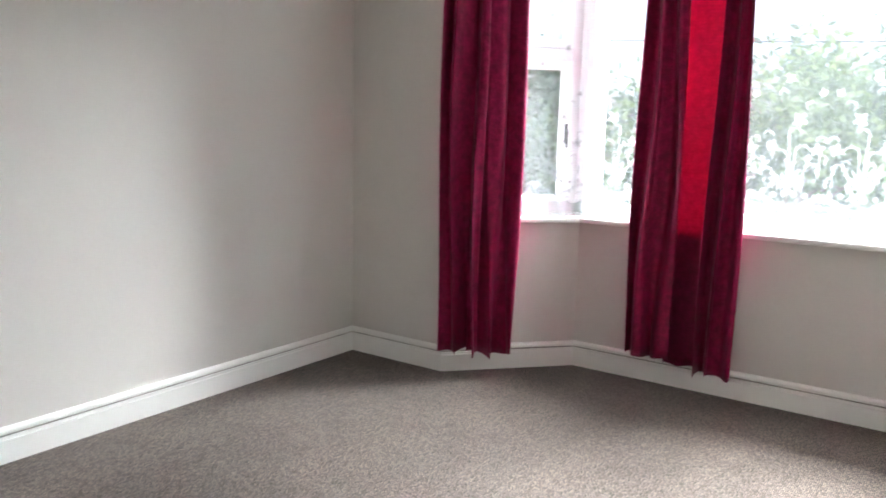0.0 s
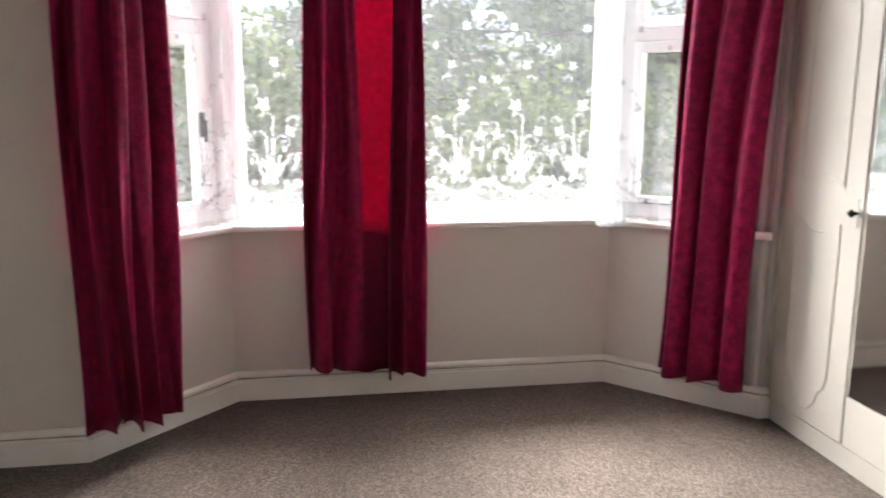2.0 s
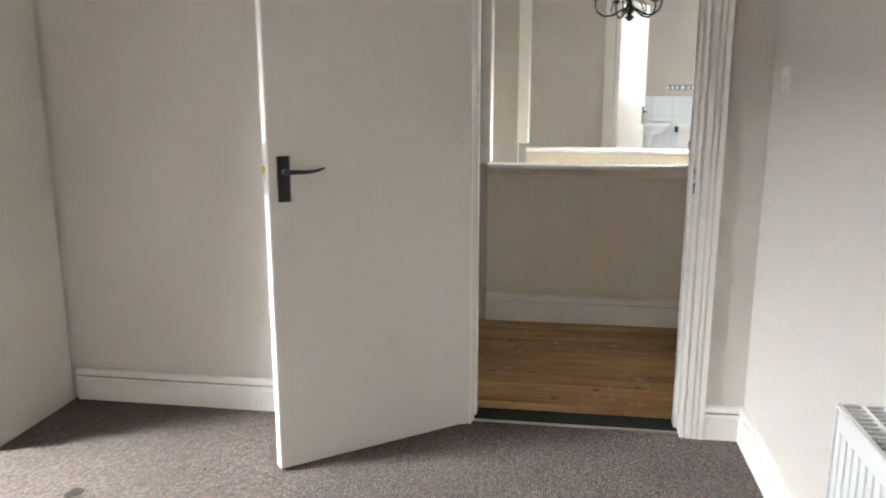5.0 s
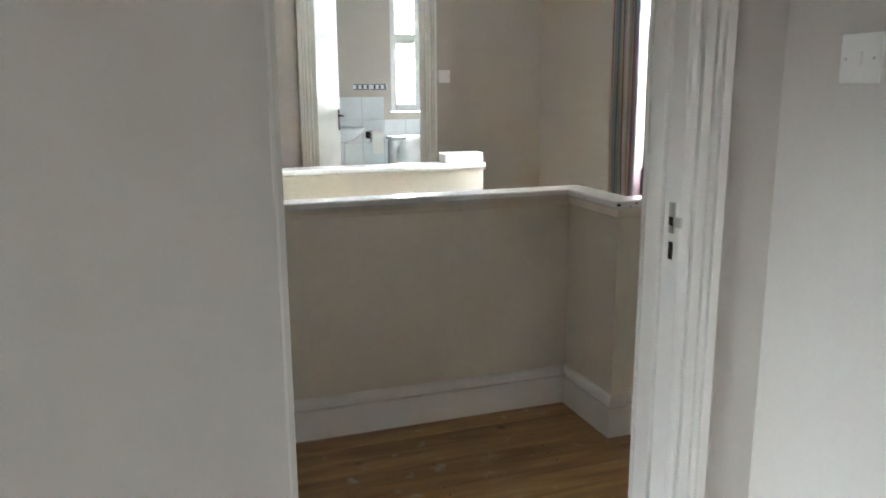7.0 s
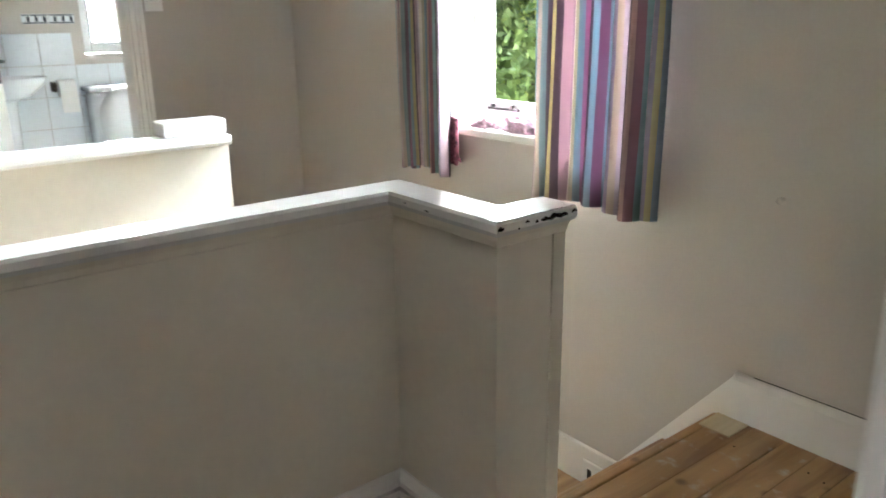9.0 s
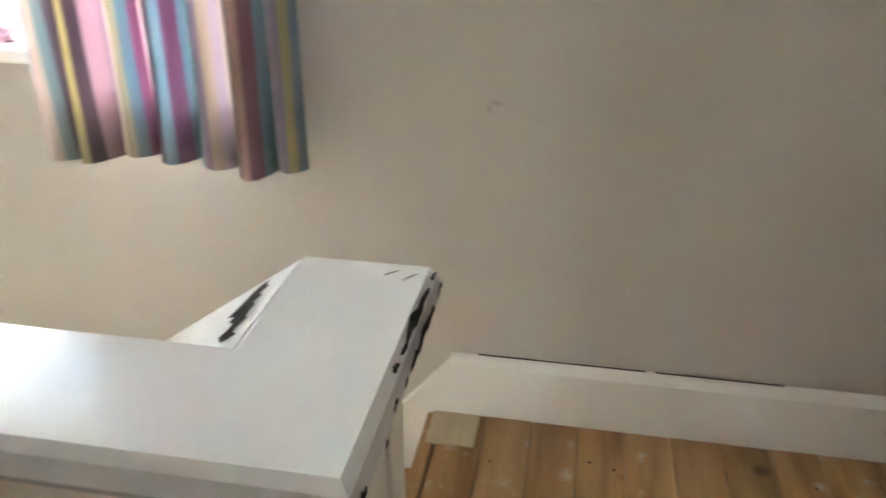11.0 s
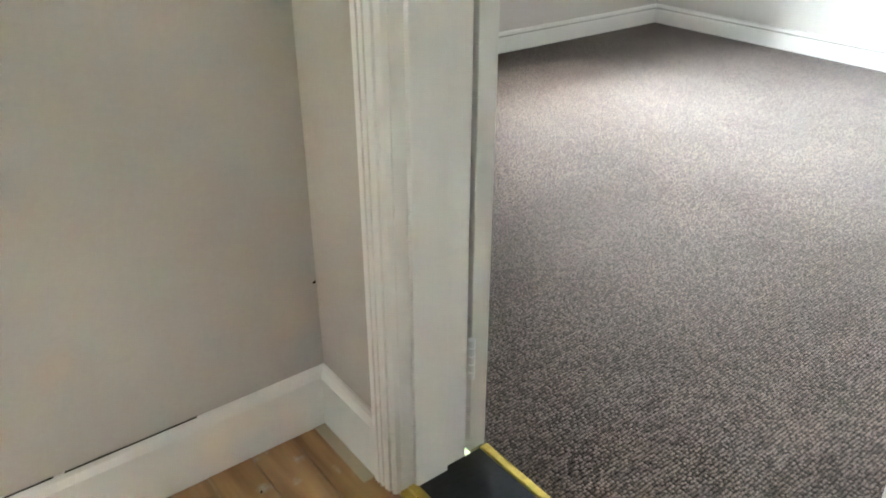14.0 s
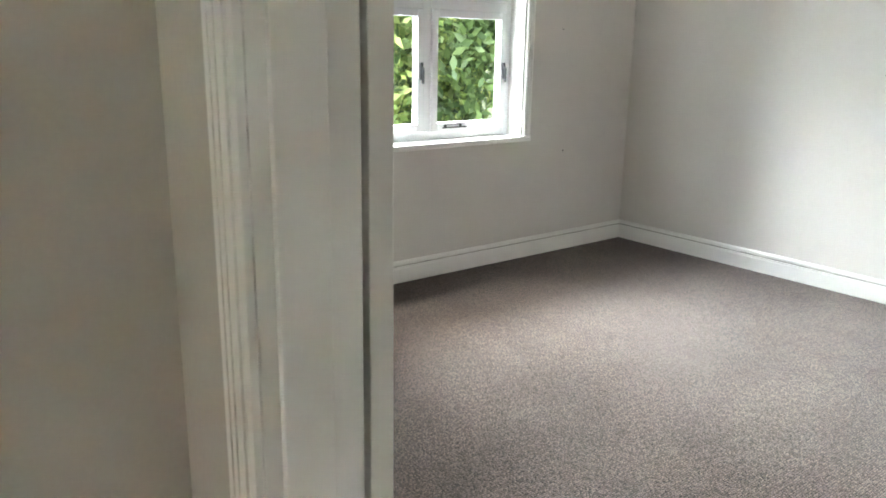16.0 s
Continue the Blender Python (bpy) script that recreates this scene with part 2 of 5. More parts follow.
def glass_material():
    m = bpy.data.materials.new("window_glass")
    m.use_nodes = True
    n, l = m.node_tree.nodes, m.node_tree.links
    b = n["Principled BSDF"]
    b.inputs["Transmission Weight"].default_value, b.inputs["Roughness"].default_value = 1.0, 0.0
    b.inputs["IOR"].default_value = 1.01
    b.inputs["Base Color"].default_value = (0.97, 0.985, 0.98, 1)
    return m


GLASS = glass_material()
MIRROR = mat("mirror", (0.88, 0.9, 0.9), 0.02, metal=1.0, vary=0.0)
MIRROR.node_tree.nodes["Principled BSDF"].inputs["Roughness"].default_value = 0.02


def sheer(name, colour, through, hem=0.0):
    """Cloth that lets light through: part open weave, part translucent thread."""
    m = bpy.data.materials.new(name)
    m.use_nodes = True
    n, l = m.node_tree.nodes, m.node_tree.links
    n.remove(n["Principled BSDF"])
    out = n["Material Output"]
    clear, thread, diff, cloth, mix = (n.new("ShaderNodeBsdfTransparent"), n.new("ShaderNodeBsdfTranslucent"), n.new("ShaderNodeBsdfDiffuse"),
                                       n.new("ShaderNodeMixShader"), n.new("ShaderNodeMixShader"))
    thread.inputs["Color"].default_value = diff.inputs["Color"].default_value = (*colour, 1)
    cloth.inputs["Fac"].default_value = 0.5
    l.new(thread.outputs[0], cloth.inputs[1])
    l.new(diff.outputs[0], cloth.inputs[2])
    tc, noi, mr = n.new("ShaderNodeTexCoord"), n.new("ShaderNodeTexNoise"), n.new("ShaderNodeMapRange")
    noi.inputs["Scale"].default_value, noi.inputs["Detail"].default_value = 14, 6
    l.new(tc.outputs["Object"], noi.inputs["Vector"])
    mr.inputs["To Min"].default_value, mr.inputs["To Max"].default_value = max(0, through - 0.03), min(1, through + 0.03)
    l.new(noi.outputs["Fac"], mr.inputs["Value"])
    # the weave thickens towards the hem
    sep, deep, sub = n.new("ShaderNodeSeparateXYZ"), n.new("ShaderNodeMapRange"), n.new("ShaderNodeMath")
    l.new(tc.outputs["Object"], sep.inputs[0])
    deep.inputs["From Min"].default_value, deep.inputs["From Max"].default_value = 0.84, 0.98
    deep.inputs["To Min"].default_value, deep.inputs["To Max"].default_value = hem, 0.0
    l.new(sep.outputs["Z"], deep.inputs["Value"])
    sub.operation = "SUBTRACT"
    l.new(mr.outputs[0], sub.inputs[0])
    l.new(deep.outputs[0], sub.inputs[1])
    l.new(sub.outputs[0], mix.inputs["Fac"])
    l.new(cloth.outputs[0], mix.inputs[1])
    l.new(clear.outputs[0], mix.inputs[2])
    l.new(mix.outputs[0], out.inputs["Surface"])
    return m


NET = sheer("white_net", (0.66, 0.69, 0.70), 0.94, hem=0.15)
SIDE_NET = sheer("doubled_white_net", (0.66, 0.69, 0.71), 0.78, hem=0.14)
FROST = sheer("obscured_glass", (0.85, 0.87, 0.88), 0.25)
LACE = sheer("white_lace_thread", (0.72, 0.74, 0.76), 0.70)


def velvet(name, colour, lit, through=0.1, open_weave=0.0):
    """Crushed velvet: soft sheen, pile brushed in streaks, some light through it."""
    m = mat(name, colour, 0.42, vary=0.4, scale=30, bump=0.5, bscale=110, rvar=0.15)
    n, l = m.node_tree.nodes, m.node_tree.links
    b, out = n["Principled BSDF"], n["Material Output"]
    tc, mp, streak, sh = n.new("ShaderNodeTexCoord"), n.new("ShaderNodeMapping"), n.new("ShaderNodeTexNoise"), n.new("ShaderNodeMapRange")
    mp.inputs["Scale"].default_value = (38, 38, 11)
    l.new(tc.outputs["Object"], mp.inputs["Vector"])
    l.new(mp.outputs[0], streak.inputs["Vector"])
    streak.inputs["Scale"].default_value, streak.inputs["Detail"].default_value, streak.inputs["Distortion"].default_value = 1.0, 5, 1.2
    sh.inputs["From Min"].default_value, sh.inputs["From Max"].default_value = 0.35, 0.65
    sh.inputs["To Min"].default_value, sh.inputs["To Max"].default_value = 0.0, 0.4
    l.new(streak.outputs["Fac"], sh.inputs["Value"])
    l.new(sh.outputs[0], b.inputs["Sheen Weight"])
    b.inputs["Sheen Roughness"].default_value = 0.3
    b.inputs["Sheen Tint"].default_value = (0.9, 0.10, 0.22, 1)
    b.inputs["Specular Tint"].default_value = (1.0, 0.25, 0.4, 1)
    tr, mix = n.new("ShaderNodeBsdfTranslucent"), n.new("ShaderNodeMixShader")
    tr.inputs["Color"].default_value = (*lit, 1)
    mix.inputs["Fac"].default_value = through
    l.new(b.outputs[0], mix.inputs[1])
    l.new(tr.outputs[0], mix.inputs[2])
    last = mix
    if open_weave:
        clear, weave = n.new("ShaderNodeBsdfTransparent"), n.new("ShaderNodeMixShader")
        clear.inputs["Color"].default_value = (*lit, 1)
        ripple, rr = n.new("ShaderNodeTexWave"), n.new("ShaderNodeMapRange")
        ripple.bands_direction = "Z"
        ripple.inputs["Scale"].default_value, ripple.inputs["Distortion"].default_value = 20, 6
        ripple.inputs["Detail"].default_value, ripple.inputs["Detail Scale"].default_value = 3, 2.5
        l.new(tc.outputs["Object"], ripple.inputs["Vector"])
        rr.inputs["To Min"].default_value, rr.inputs["To Max"].default_value = open_weave * 0.55, open_weave * 1.3
        l.new(ripple.outputs["Fac"], rr.inputs["Value"])
        l.new(rr.outputs[0], weave.inputs["Fac"])
        l.new(mix.outputs[0], weave.inputs[1])
        l.new(clear.outputs[0], weave.inputs[2])
        last = weave
    l.new(last.outputs[0], out.inputs["Surface"])
    return m


VELVET = velvet("burgundy_velvet", (0.20, 0.006, 0.045), (0.30, 0.005, 0.06), through=0.05)
THIN_VELVET = velvet("worn_thin_velvet", (0.15, 0.006, 0.04), (0.36, 0.02, 0.065), through=0.22, open_weave=0.09)


def stripes_material():
    """Cotton with upright stripes of many colours; the U coordinate runs across the cloth."""
    m = mat("striped_cotton", (0.5, 0.4, 0.4), 0.85)
    n, l = m.node_tree.nodes, m.node_tree.links
    b, out = n["Principled BSDF"], n["Material Output"]
    uv, sep, ramp = n.new("ShaderNodeUVMap"), n.new("ShaderNodeSeparateXYZ"), n.new("ShaderNodeValToRGB")
    uv.uv_map = "UVMap"
    frac = n.new("ShaderNodeMath")
    frac.operation = "FRACT"
    l.new(uv.outputs[0], sep.inputs[0])
    l.new(sep.outputs["X"], frac.inputs[0])
    l.new(frac.outputs[0], ramp.inputs["Fac"])
    ramp.color_ramp.interpolation = "CONSTANT"
    tints = ["5fa3b0", "8f6f9c", "c9a98f", "bda2b8", "cfb79b", "9a8a63", "4c7186", "8a2c63", "caa6a4", "c0a58f", "6d8c90", "5b3a4e", "6b4656", "c77f70", "8d3b52",
             "6ba0a6", "4a2348", "6d94a8", "7d2f62", "5e8496", "b09a4a", "46203a", "b27f8e", "9a7487", "7d6a8a", "b5a04e", "5f86a8"]
    els = ramp.color_ramp.elements
    for k, tint in enumerate(tints):
        el = els[0] if k == 0 else (els[1] if k == 1 else els.new(k / len(tints)))
        el.position = k / len(tints)
        rgb = [int(tint[i:i + 2], 16) / 255 for i in (0, 2, 4)]
        grey = sum(rgb) / 3
        el.color = (*[0.85 * (0.62 * c + 0.38 * grey) ** 1.9 + 0.09 for c in rgb], 1)
    l.new(ramp.outputs[0], b.inputs["Base Color"])
    tr, mix = n.new("ShaderNodeBsdfTranslucent"), n.new("ShaderNodeMixShader")
    l.new(ramp.outputs[0], tr.inputs["Color"])
    mix.inputs["Fac"].default_value = 0.27
    l.new(b.outputs[0], mix.inputs[1])
    l.new(tr.outputs[0], mix.inputs[2])
    l.new(mix.outputs[0], out.inputs["Surface"])
    return m


STRIPES = stripes_material()


def leaf_material(name, a, b2):
    m = bpy.data.materials.new(name)
    m.use_nodes = True
    n, l = m.node_tree.nodes, m.node_tree.links
    b, out = n["Principled BSDF"], n["Material Output"]
    geo, ramp = n.new("ShaderNodeNewGeometry"), n.new("ShaderNodeValToRGB")
    ramp.color_ramp.elements[0].color, ramp.color_ramp.elements[1].color = (*a, 1), (*b2, 1)
    l.new(geo.outputs["Random Per Island"], ramp.inputs["Fac"])
    l.new(ramp.outputs[0], b.inputs["Base Color"])
    b.inputs["Roughness"].default_value = 0.5
    tr, mix = n.new("ShaderNodeBsdfTranslucent"), n.new("ShaderNodeMixShader")
    l.new(ramp.outputs[0], tr.inputs["Color"])
    mix.inputs["Fac"].default_value = 0.35
    l.new(b.outputs[0], mix.inputs[1])
    l.new(tr.outputs[0], mix.inputs[2])
    l.new(mix.outputs[0], out.inputs["Surface"])
    return m


LEAF = leaf_material("hedge_leaves", (0.07, 0.11, 0.035), (0.14, 0.19, 0.06))
LEAF_DARK = leaf_material("dark_tree_leaves", (0.05, 0.08, 0.045), (0.09, 0.13, 0.07))
LEAF_YELLOW = leaf_material("yellow_green_leaves", (0.20, 0.30, 0.08), (0.50, 0.54, 0.18))


# ---- building helpers ----
def mesh_of(name, bm, material):
    me = bpy.data.meshes.new(name)
    bm.normal_update()
    bm.to_mesh(me)
    bm.free()
    me.materials.append(material)
    return me


def part(name, bm, material, parent=None, label="", smooth=False):
    """Links a bmesh as one mesh object, under a thing or a part if one is given."""
    ob = new(name, mesh_of(name, bm, material))
    if smooth:
        for p in ob.data.polygons:
            p.use_smooth = True
    if parent is not None:
        ob.parent = parent
        ob.matrix_parent_inverse = parent.matrix_world.inverted() if parent.matrix_world != Matrix() else Matrix()
    if label:
        ob["label"] = label
    return ob


def thing(name, label, category, group="", kind="", at=(0, 0, 0)):
    ob = new(name)
    ob.empty_display_size = 0.1
    ob.location = at
    bpy.context.view_layer.update()
    return tagged(ob, label, category, group, kind)


def box(bm, x0, y0, z0, x1, y1, z1, bevel=0.0, m=None):
    made = bmesh.ops.create_cube(bm, size=1.0, matrix=Matrix.Translation(((x0 + x1) / 2, (y0 + y1) / 2, (z0 + z1) / 2)) @ Matrix.Diagonal((abs(x1 - x0), abs(y1 - y0), abs(z1 - z0), 1)))
    vs = made["verts"]
    if bevel:
        es = list({e for v in vs for e in v.link_edges})
        out = bmesh.ops.bevel(bm, geom=es, offset=bevel, segments=2, affect="EDGES", profile=0.5)
        vs = list({v for f in out["faces"] for v in f.verts} | {v for v in vs if v.is_valid})
    if m is not None:
        bmesh.ops.transform(bm, matrix=m, verts=vs)
    return vs


def boxes(*rows, bevel=0.0, m=None):
    bm = bmesh.new()
    for r in rows:
        box(bm, *r, bevel=bevel, m=m)
    return bm


def cyl(bm, a, b, r, r2=None, n=12):
    a, b = Vector(a), Vector(b)
    d = b - a
    made = bmesh.ops.create_cone(bm, cap_ends=True, segments=n, radius1=r, radius2=r if r2 is None else r2, depth=d.length)
    bmesh.ops.transform(bm, matrix=Matrix.Translation((a + b) / 2) @ d.to_track_quat("Z", "Y").to_matrix().to_4x4(), verts=made["verts"])
    return made["verts"]


def tube(bm, pts, r, n=8):
    """A round bar along a line of points."""
    pts = [Vector(p) for p in pts]
    rings = []
    up = Vector((0.13, 0.31, 0.94))
    for k, p in enumerate(pts):
        d = (pts[min(k + 1, len(pts) - 1)] - pts[max(k - 1, 0)]).normalized()
        u = d.cross(up).normalized()
        w = d.cross(u)
        rr = r(k / (len(pts) - 1)) if callable(r) else r
        rings.append([bm.verts.new(p + rr * (math.cos(2 * math.pi * j / n) * u + math.sin(2 * math.pi * j / n) * w)) for j in range(n)])
    for a, b in zip(rings, rings[1:]):
        for j in range(n):
            bm.faces.new((a[j], a[(j + 1) % n], b[(j + 1) % n], b[j]))
    bm.faces.new(rings[0][::-1])
    bm.faces.new(rings[-1])


def lathe(bm, centre, profile, n=20, axis="Z"):
    c = Vector(centre)
    rings = []
    for r, h in profile:
        rings.append([bm.verts.new(c + Vector((r * math.cos(2 * math.pi * j / n), r * math.sin(2 * math.pi * j / n), h))) for j in range(n)])
    for a, b in zip(rings, rings[1:]):
        for j in range(n):
            bm.faces.new((a[j], a[(j + 1) % n], b[(j + 1) % n], b[j]))
    bm.faces.new(rings[0][::-1])
    bm.faces.new(rings[-1])


def sweep(path, profile, closed=False):
    """Extrudes a profile of (distance to the left of the path, height) along a path in plan, with mitred corners. Path points may carry a height."""
    bm = bmesh.new()
    pts = [Vector((p[0], p[1], p[2] if len(p) > 2 else 0)) for p in path]
    rings = []
    for k, p in enumerate(pts):
        def left(a, b):
            d = (b - a).to_2d().normalized()
            return Vector((-d.y, d.x))
        ns = []
        if k > 0:
            ns.append(left(pts[k - 1], p))
        if k < len(pts) - 1:
            ns.append(left(p, pts[k + 1]))
        n = sum(ns, Vector((0, 0))) / len(ns)
        n = n / n.length_squared
        rings.append([bm.verts.new((p.x + n.x * d, p.y + n.y * d, p.z + h)) for d, h in profile])
    m = len(profile)
    for a, b in zip(rings, rings[1:]):
        for j in range(m):
            bm.faces.new((a[j], a[(j + 1) % m], b[(j + 1) % m], b[j]))
    bm.faces.new(rings[0][::-1])
    bm.faces.new(rings[-1])
    bmesh.ops.recalc_face_normals(bm, faces=bm.faces)
    return bm


def prism(profile, a, b, u, v):
    """Extrudes a profile of (along u, along v) from a to b."""
    bm = bmesh.new()
    a, b, u, v = Vector(a), Vector(b), Vector(u), Vector(v)
    r0 = [bm.verts.new(a + p * u + q * v) for p, q in profile]
    r1 = [bm.verts.new(b + p * u + q * v) for p, q in profile]
    m = len(profile)
    for j in range(m):
        bm.faces.new((r0[j], r0[(j + 1) % m], r1[(j + 1) % m], r1[j]))
    bm.faces.new(r0[::-1])
    bm.faces.new(r1)
    bmesh.ops.recalc_face_normals(bm, faces=bm.faces)
    return bm


def ribbon(bm, pts, width, normal, lift, taper=False):
    """A flat raised strip along a line of points lying in a plane of that normal."""
    normal = Vector(normal).normalized()
    pts = [Vector(p) for p in pts]
    rows = []
    for k, p in enumerate(pts):
        d = (pts[min(k + 1, len(pts) - 1)] - pts[max(k - 1, 0)]).normalized()
        s = d.cross(normal)
        w = width * (0.35 + 0.65 * math.sin(math.pi * min(1, 0.12 + k / (len(pts) - 1)))) if taper else width
        rows.append((bm.verts.new(p + s * w / 2), bm.verts.new(p + normal * lift + s * w / 5), bm.verts.new(p + normal * lift - s * w / 5), bm.verts.new(p - s * w / 2)))
    for a, b in zip(rows, rows[1:]):
        for j in range(3):
            bm.faces.new((a[j], a[j + 1], b[j + 1], b[j]))


def structure(name, bm, material, label, category="wall"):
    return tagged(part(name, bm, material), label, category, kind="structure")


# ---- plan (metres) ----
H = 2.45
XW, YN, XE, YS1 = -2.955, 3.371, 0.877, -0.472
BAY = [(-2.343, 3.371), (-1.865, 3.897), (-0.163, 3.897), (0.325, 3.371)]
XL = 0.998                     # landing face of the wall with both bedroom doors
D1 = (-0.249, 0.526)           # first bedroom's doorway along y
D2 = (-1.560, -0.735)          # second bedroom's doorway along y
YS = -1.867                    # landing's window wall
XH, YJ, XJ, YJE = 2.235, -0.747, 1.885, -0.93
XEH = 3.30                     # parapet across the stairwell
XF = 4.781                     # far landing wall
XE2, XW2, YS2, YN2 = 0.825, -3.12, -4.21, -0.572
SILL, HEAD, DOORH = 0.79, 2.12, 2.0
T = 0.25                       # outer walls

# ---- floors and ceilings ----
bm = bmesh.new()
vs = [bm.verts.new((x, y, 0)) for x, y in [(XW, YS1), (XE, YS1), (XE, D1[0]), (XE + 0.02, D1[0]), (XE + 0.02, D1[1]), (XE, D1[1]), (XE, YN), BAY[3], BAY[2], BAY[1], BAY[0], (XW, YN)]]
fc = bm.faces.new(vs)
ext = bmesh.ops.extrude_face_region(bm, geom=[fc])
bmesh.ops.translate(bm, verts=[v for v in ext["geom"] if isinstance(v, bmesh.types.BMVert)], vec=(0, 0, -0.05))
bmesh.ops.recalc_face_normals(bm, faces=bm.faces)
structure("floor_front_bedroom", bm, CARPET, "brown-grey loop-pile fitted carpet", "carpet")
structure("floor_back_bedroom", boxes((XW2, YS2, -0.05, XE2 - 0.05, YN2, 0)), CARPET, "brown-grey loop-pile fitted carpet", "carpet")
structure("ceiling_front_bedroom", boxes((XW - T, YS1 - 0.05, H, XE, 4.3, H + 0.1)), CEIL, "plain white plaster ceiling", "ceiling")
structure("ceiling_back_bedroom", boxes((XW2 - T, YS2 - T, H, XE2, YN2 + 0.05, H + 0.1)), CEIL, "plain white plaster ceiling", "ceiling")
structure("ceiling_landing", boxes((XL, YS - T, H, 7.0, 1.9, H + 0.1)), CEIL, "plain white plaster ceiling", "ceiling")

# ---- front bedroom walls ----
structure("wall_west_front", boxes((XW - T, YS1 - 0.1, -0.1, XW, YN + T, H)), WALL, "greige painted plaster wall")
structure("wall_north_left", boxes((XW, YN, -0.1, BAY[0][0], YN + T, H)), WALL, "greige painted plaster wall beside the bay")
structure("wall_north_right", boxes((BAY[3][0], YN, -0.1, XE, YN + T, H)), WALL, "greige painted plaster wall beside the bay")
structure("wall_south_front", boxes((XW - T, YS1 - 0.1, -0.1, XE, YS1, H)), WALL, "greige painted plaster wall with a radiator")
structure("wall_east_front", boxes((XE, YS1 - 0.1, -0.1, XL, D1[0] - 0.03, H), (XE, D1[1] + 0.03, -0.1, XL, YN + T, H), (XE, D1[0] - 0.03, DOORH + 0.03, XL, D1[1] + 0.03, H)), WALL, "greige painted plaster wall with a doorway")


def bay_piece(name, a, b, z0, z1, depth, material, label, category="wall"):
    """An upright slab between two plan points, standing outwards from the room."""
    a, b = Vector((*a, 0)), Vector((*b, 0))
    d = (b - a).normalized()
    out = Vector((-d.y, d.x, 0))
    bm = bmesh.new()
    lo = [bm.verts.new(p + Vector((0, 0, z0))) for p in (a, b, b + out * depth, a + out * depth)]
    hi = [bm.verts.new(p + Vector((0, 0, z1))) for p in (a, b, b + out * depth, a + out * depth)]
    bm.faces.new(lo[::-1]), bm.faces.new(hi)
    for j in range(4):
        bm.faces.new((lo[j], lo[(j + 1) % 4], hi[(j + 1) % 4], hi[j]))
    bmesh.ops.recalc_face_normals(bm, faces=bm.faces)
    return structure(name, bm, material, label, category)


for k, side in enumerate(("left", "centre", "right")):
    bay_piece(f"wall_bay_{side}", BAY[k], BAY[k + 1], -0.1, SILL - 0.03, 0.22, WALL, "low greige plastered bay wall under the window")
    bay_piece(f"wall_bay_head_{side}", BAY[k], BAY[k + 1], HEAD, H, 0.22, WALL, "plastered band above the bay window")

# sill boards of the bay, one mitred moulding
tagged(part("bay_window_sill", sweep(BAY, [(-0.035, SILL - 0.03), (0.2, SILL - 0.03), (0.2, SILL), (-0.03, SILL), (-0.04, SILL - 0.008), (-0.04, SILL - 0.022)]), GLOSS), "white gloss window board round the bay", "window sill", kind="structure")


def window(name, a, b, z0, z1, setback, transom=None, mullions=(), label="white framed window", opener=True):
    """A window between two plan points: outer frame, transom, mullions, sashes and panes as parts."""
    a, b = Vector((*a, 0)), Vector((*b, 0))
    d, n = (b - a).normalized(), None
    n = Vector((-d.y, d.x, 0))
    L = (b - a).length
    base = thing(name, label, "window", kind="structure")
    m = Matrix(((d.x, n.x, 0, a.x + n.x * setback), (d.y, n.y, 0, a.y + n.y * setback), (0, 0, 1, 0), (0, 0, 0, 1)))
    fw, fd = 0.055, 0.07
    part("window_frame", boxes((0, 0, z0, fw, fd, z1), (L - fw, 0, z0, L, fd, z1), (fw, 0, z0, L - fw, fd, z0 + fw), (fw, 0, z1 - fw, L - fw, fd, z1), bevel=0.006, m=m), UPVC, base)
    xs = [fw, *mullions, L - fw]
    for x in mullions:
        part("mullion", boxes((x - 0.03, 0.002, z0 + fw, x + 0.03, fd - 0.004, z1 - fw), bevel=0.006, m=m), UPVC, base)
    for k, (x0, x1) in enumerate(zip(xs, xs[1:])):
        x0, x1 = x0 + (0.03 if k else 0), x1 - (0.03 if k < len(xs) - 2 else 0)
        spans = [(z0 + fw, z1 - fw)] if not transom else [(z0 + fw, transom - 0.03), (transom + 0.03, z1 - fw)]
        if transom:
            part("transom", boxes((x0, 0.004, transom - 0.03, x1, fd - 0.006, transom + 0.03), bevel=0.006, m=m), UPVC, base)
        for j, (s0, s1) in enumerate(spans):
            w = 0.045 if opener else 0.012
            sash = part("sash", boxes((x0, -0.012, s0, x0 + w, 0.045, s1), (x1 - w, -0.012, s0, x1, 0.045, s1), (x0 + w, -0.012, s0, x1 - w, 0.045, s0 + w), (x0 + w, -0.012, s1 - w, x1 - w, 0.045, s1), bevel=0.005, m=m), UPVC, base)
            pane = part("pane", boxes((x0 + w, 0.016, s0 + w, x1 - w, 0.02, s1 - w), m=m), GLASS, sash)
            pane.visible_shadow = False
            if opener and j == 0:
                bm = boxes((x0 + w + 0.03, -0.03, s0 + 0.012, x0 + w + 0.22, -0.02, s0 + 0.022), (x0 + w + 0.05, -0.03, s0 + 0.018, x0 + w + 0.06, -0.01, s0 + 0.036), (x0 + w + 0.17, -0.03, s0 + 0.018, x0 + w + 0.18, -0.01, s0 + 0.036), bevel=0.002, m=m)
                part("window_stay", bm, BLACK, sash, "black iron casement stay")
                bm = boxes((x1 - 0.032, -0.03, (s0 + s1) / 2 - 0.05, x1 - 0.018, -0.012, (s0 + s1) / 2 + 0.05), (x1 - 0.03, -0.045, (s0 + s1) / 2 - 0.07, x1 - 0.02, -0.03, (s0 + s1) / 2 + 0.02), bevel=0.003, m=m)
                part("window_catch", bm, BLACK, sash, "black iron window catch")
    return base


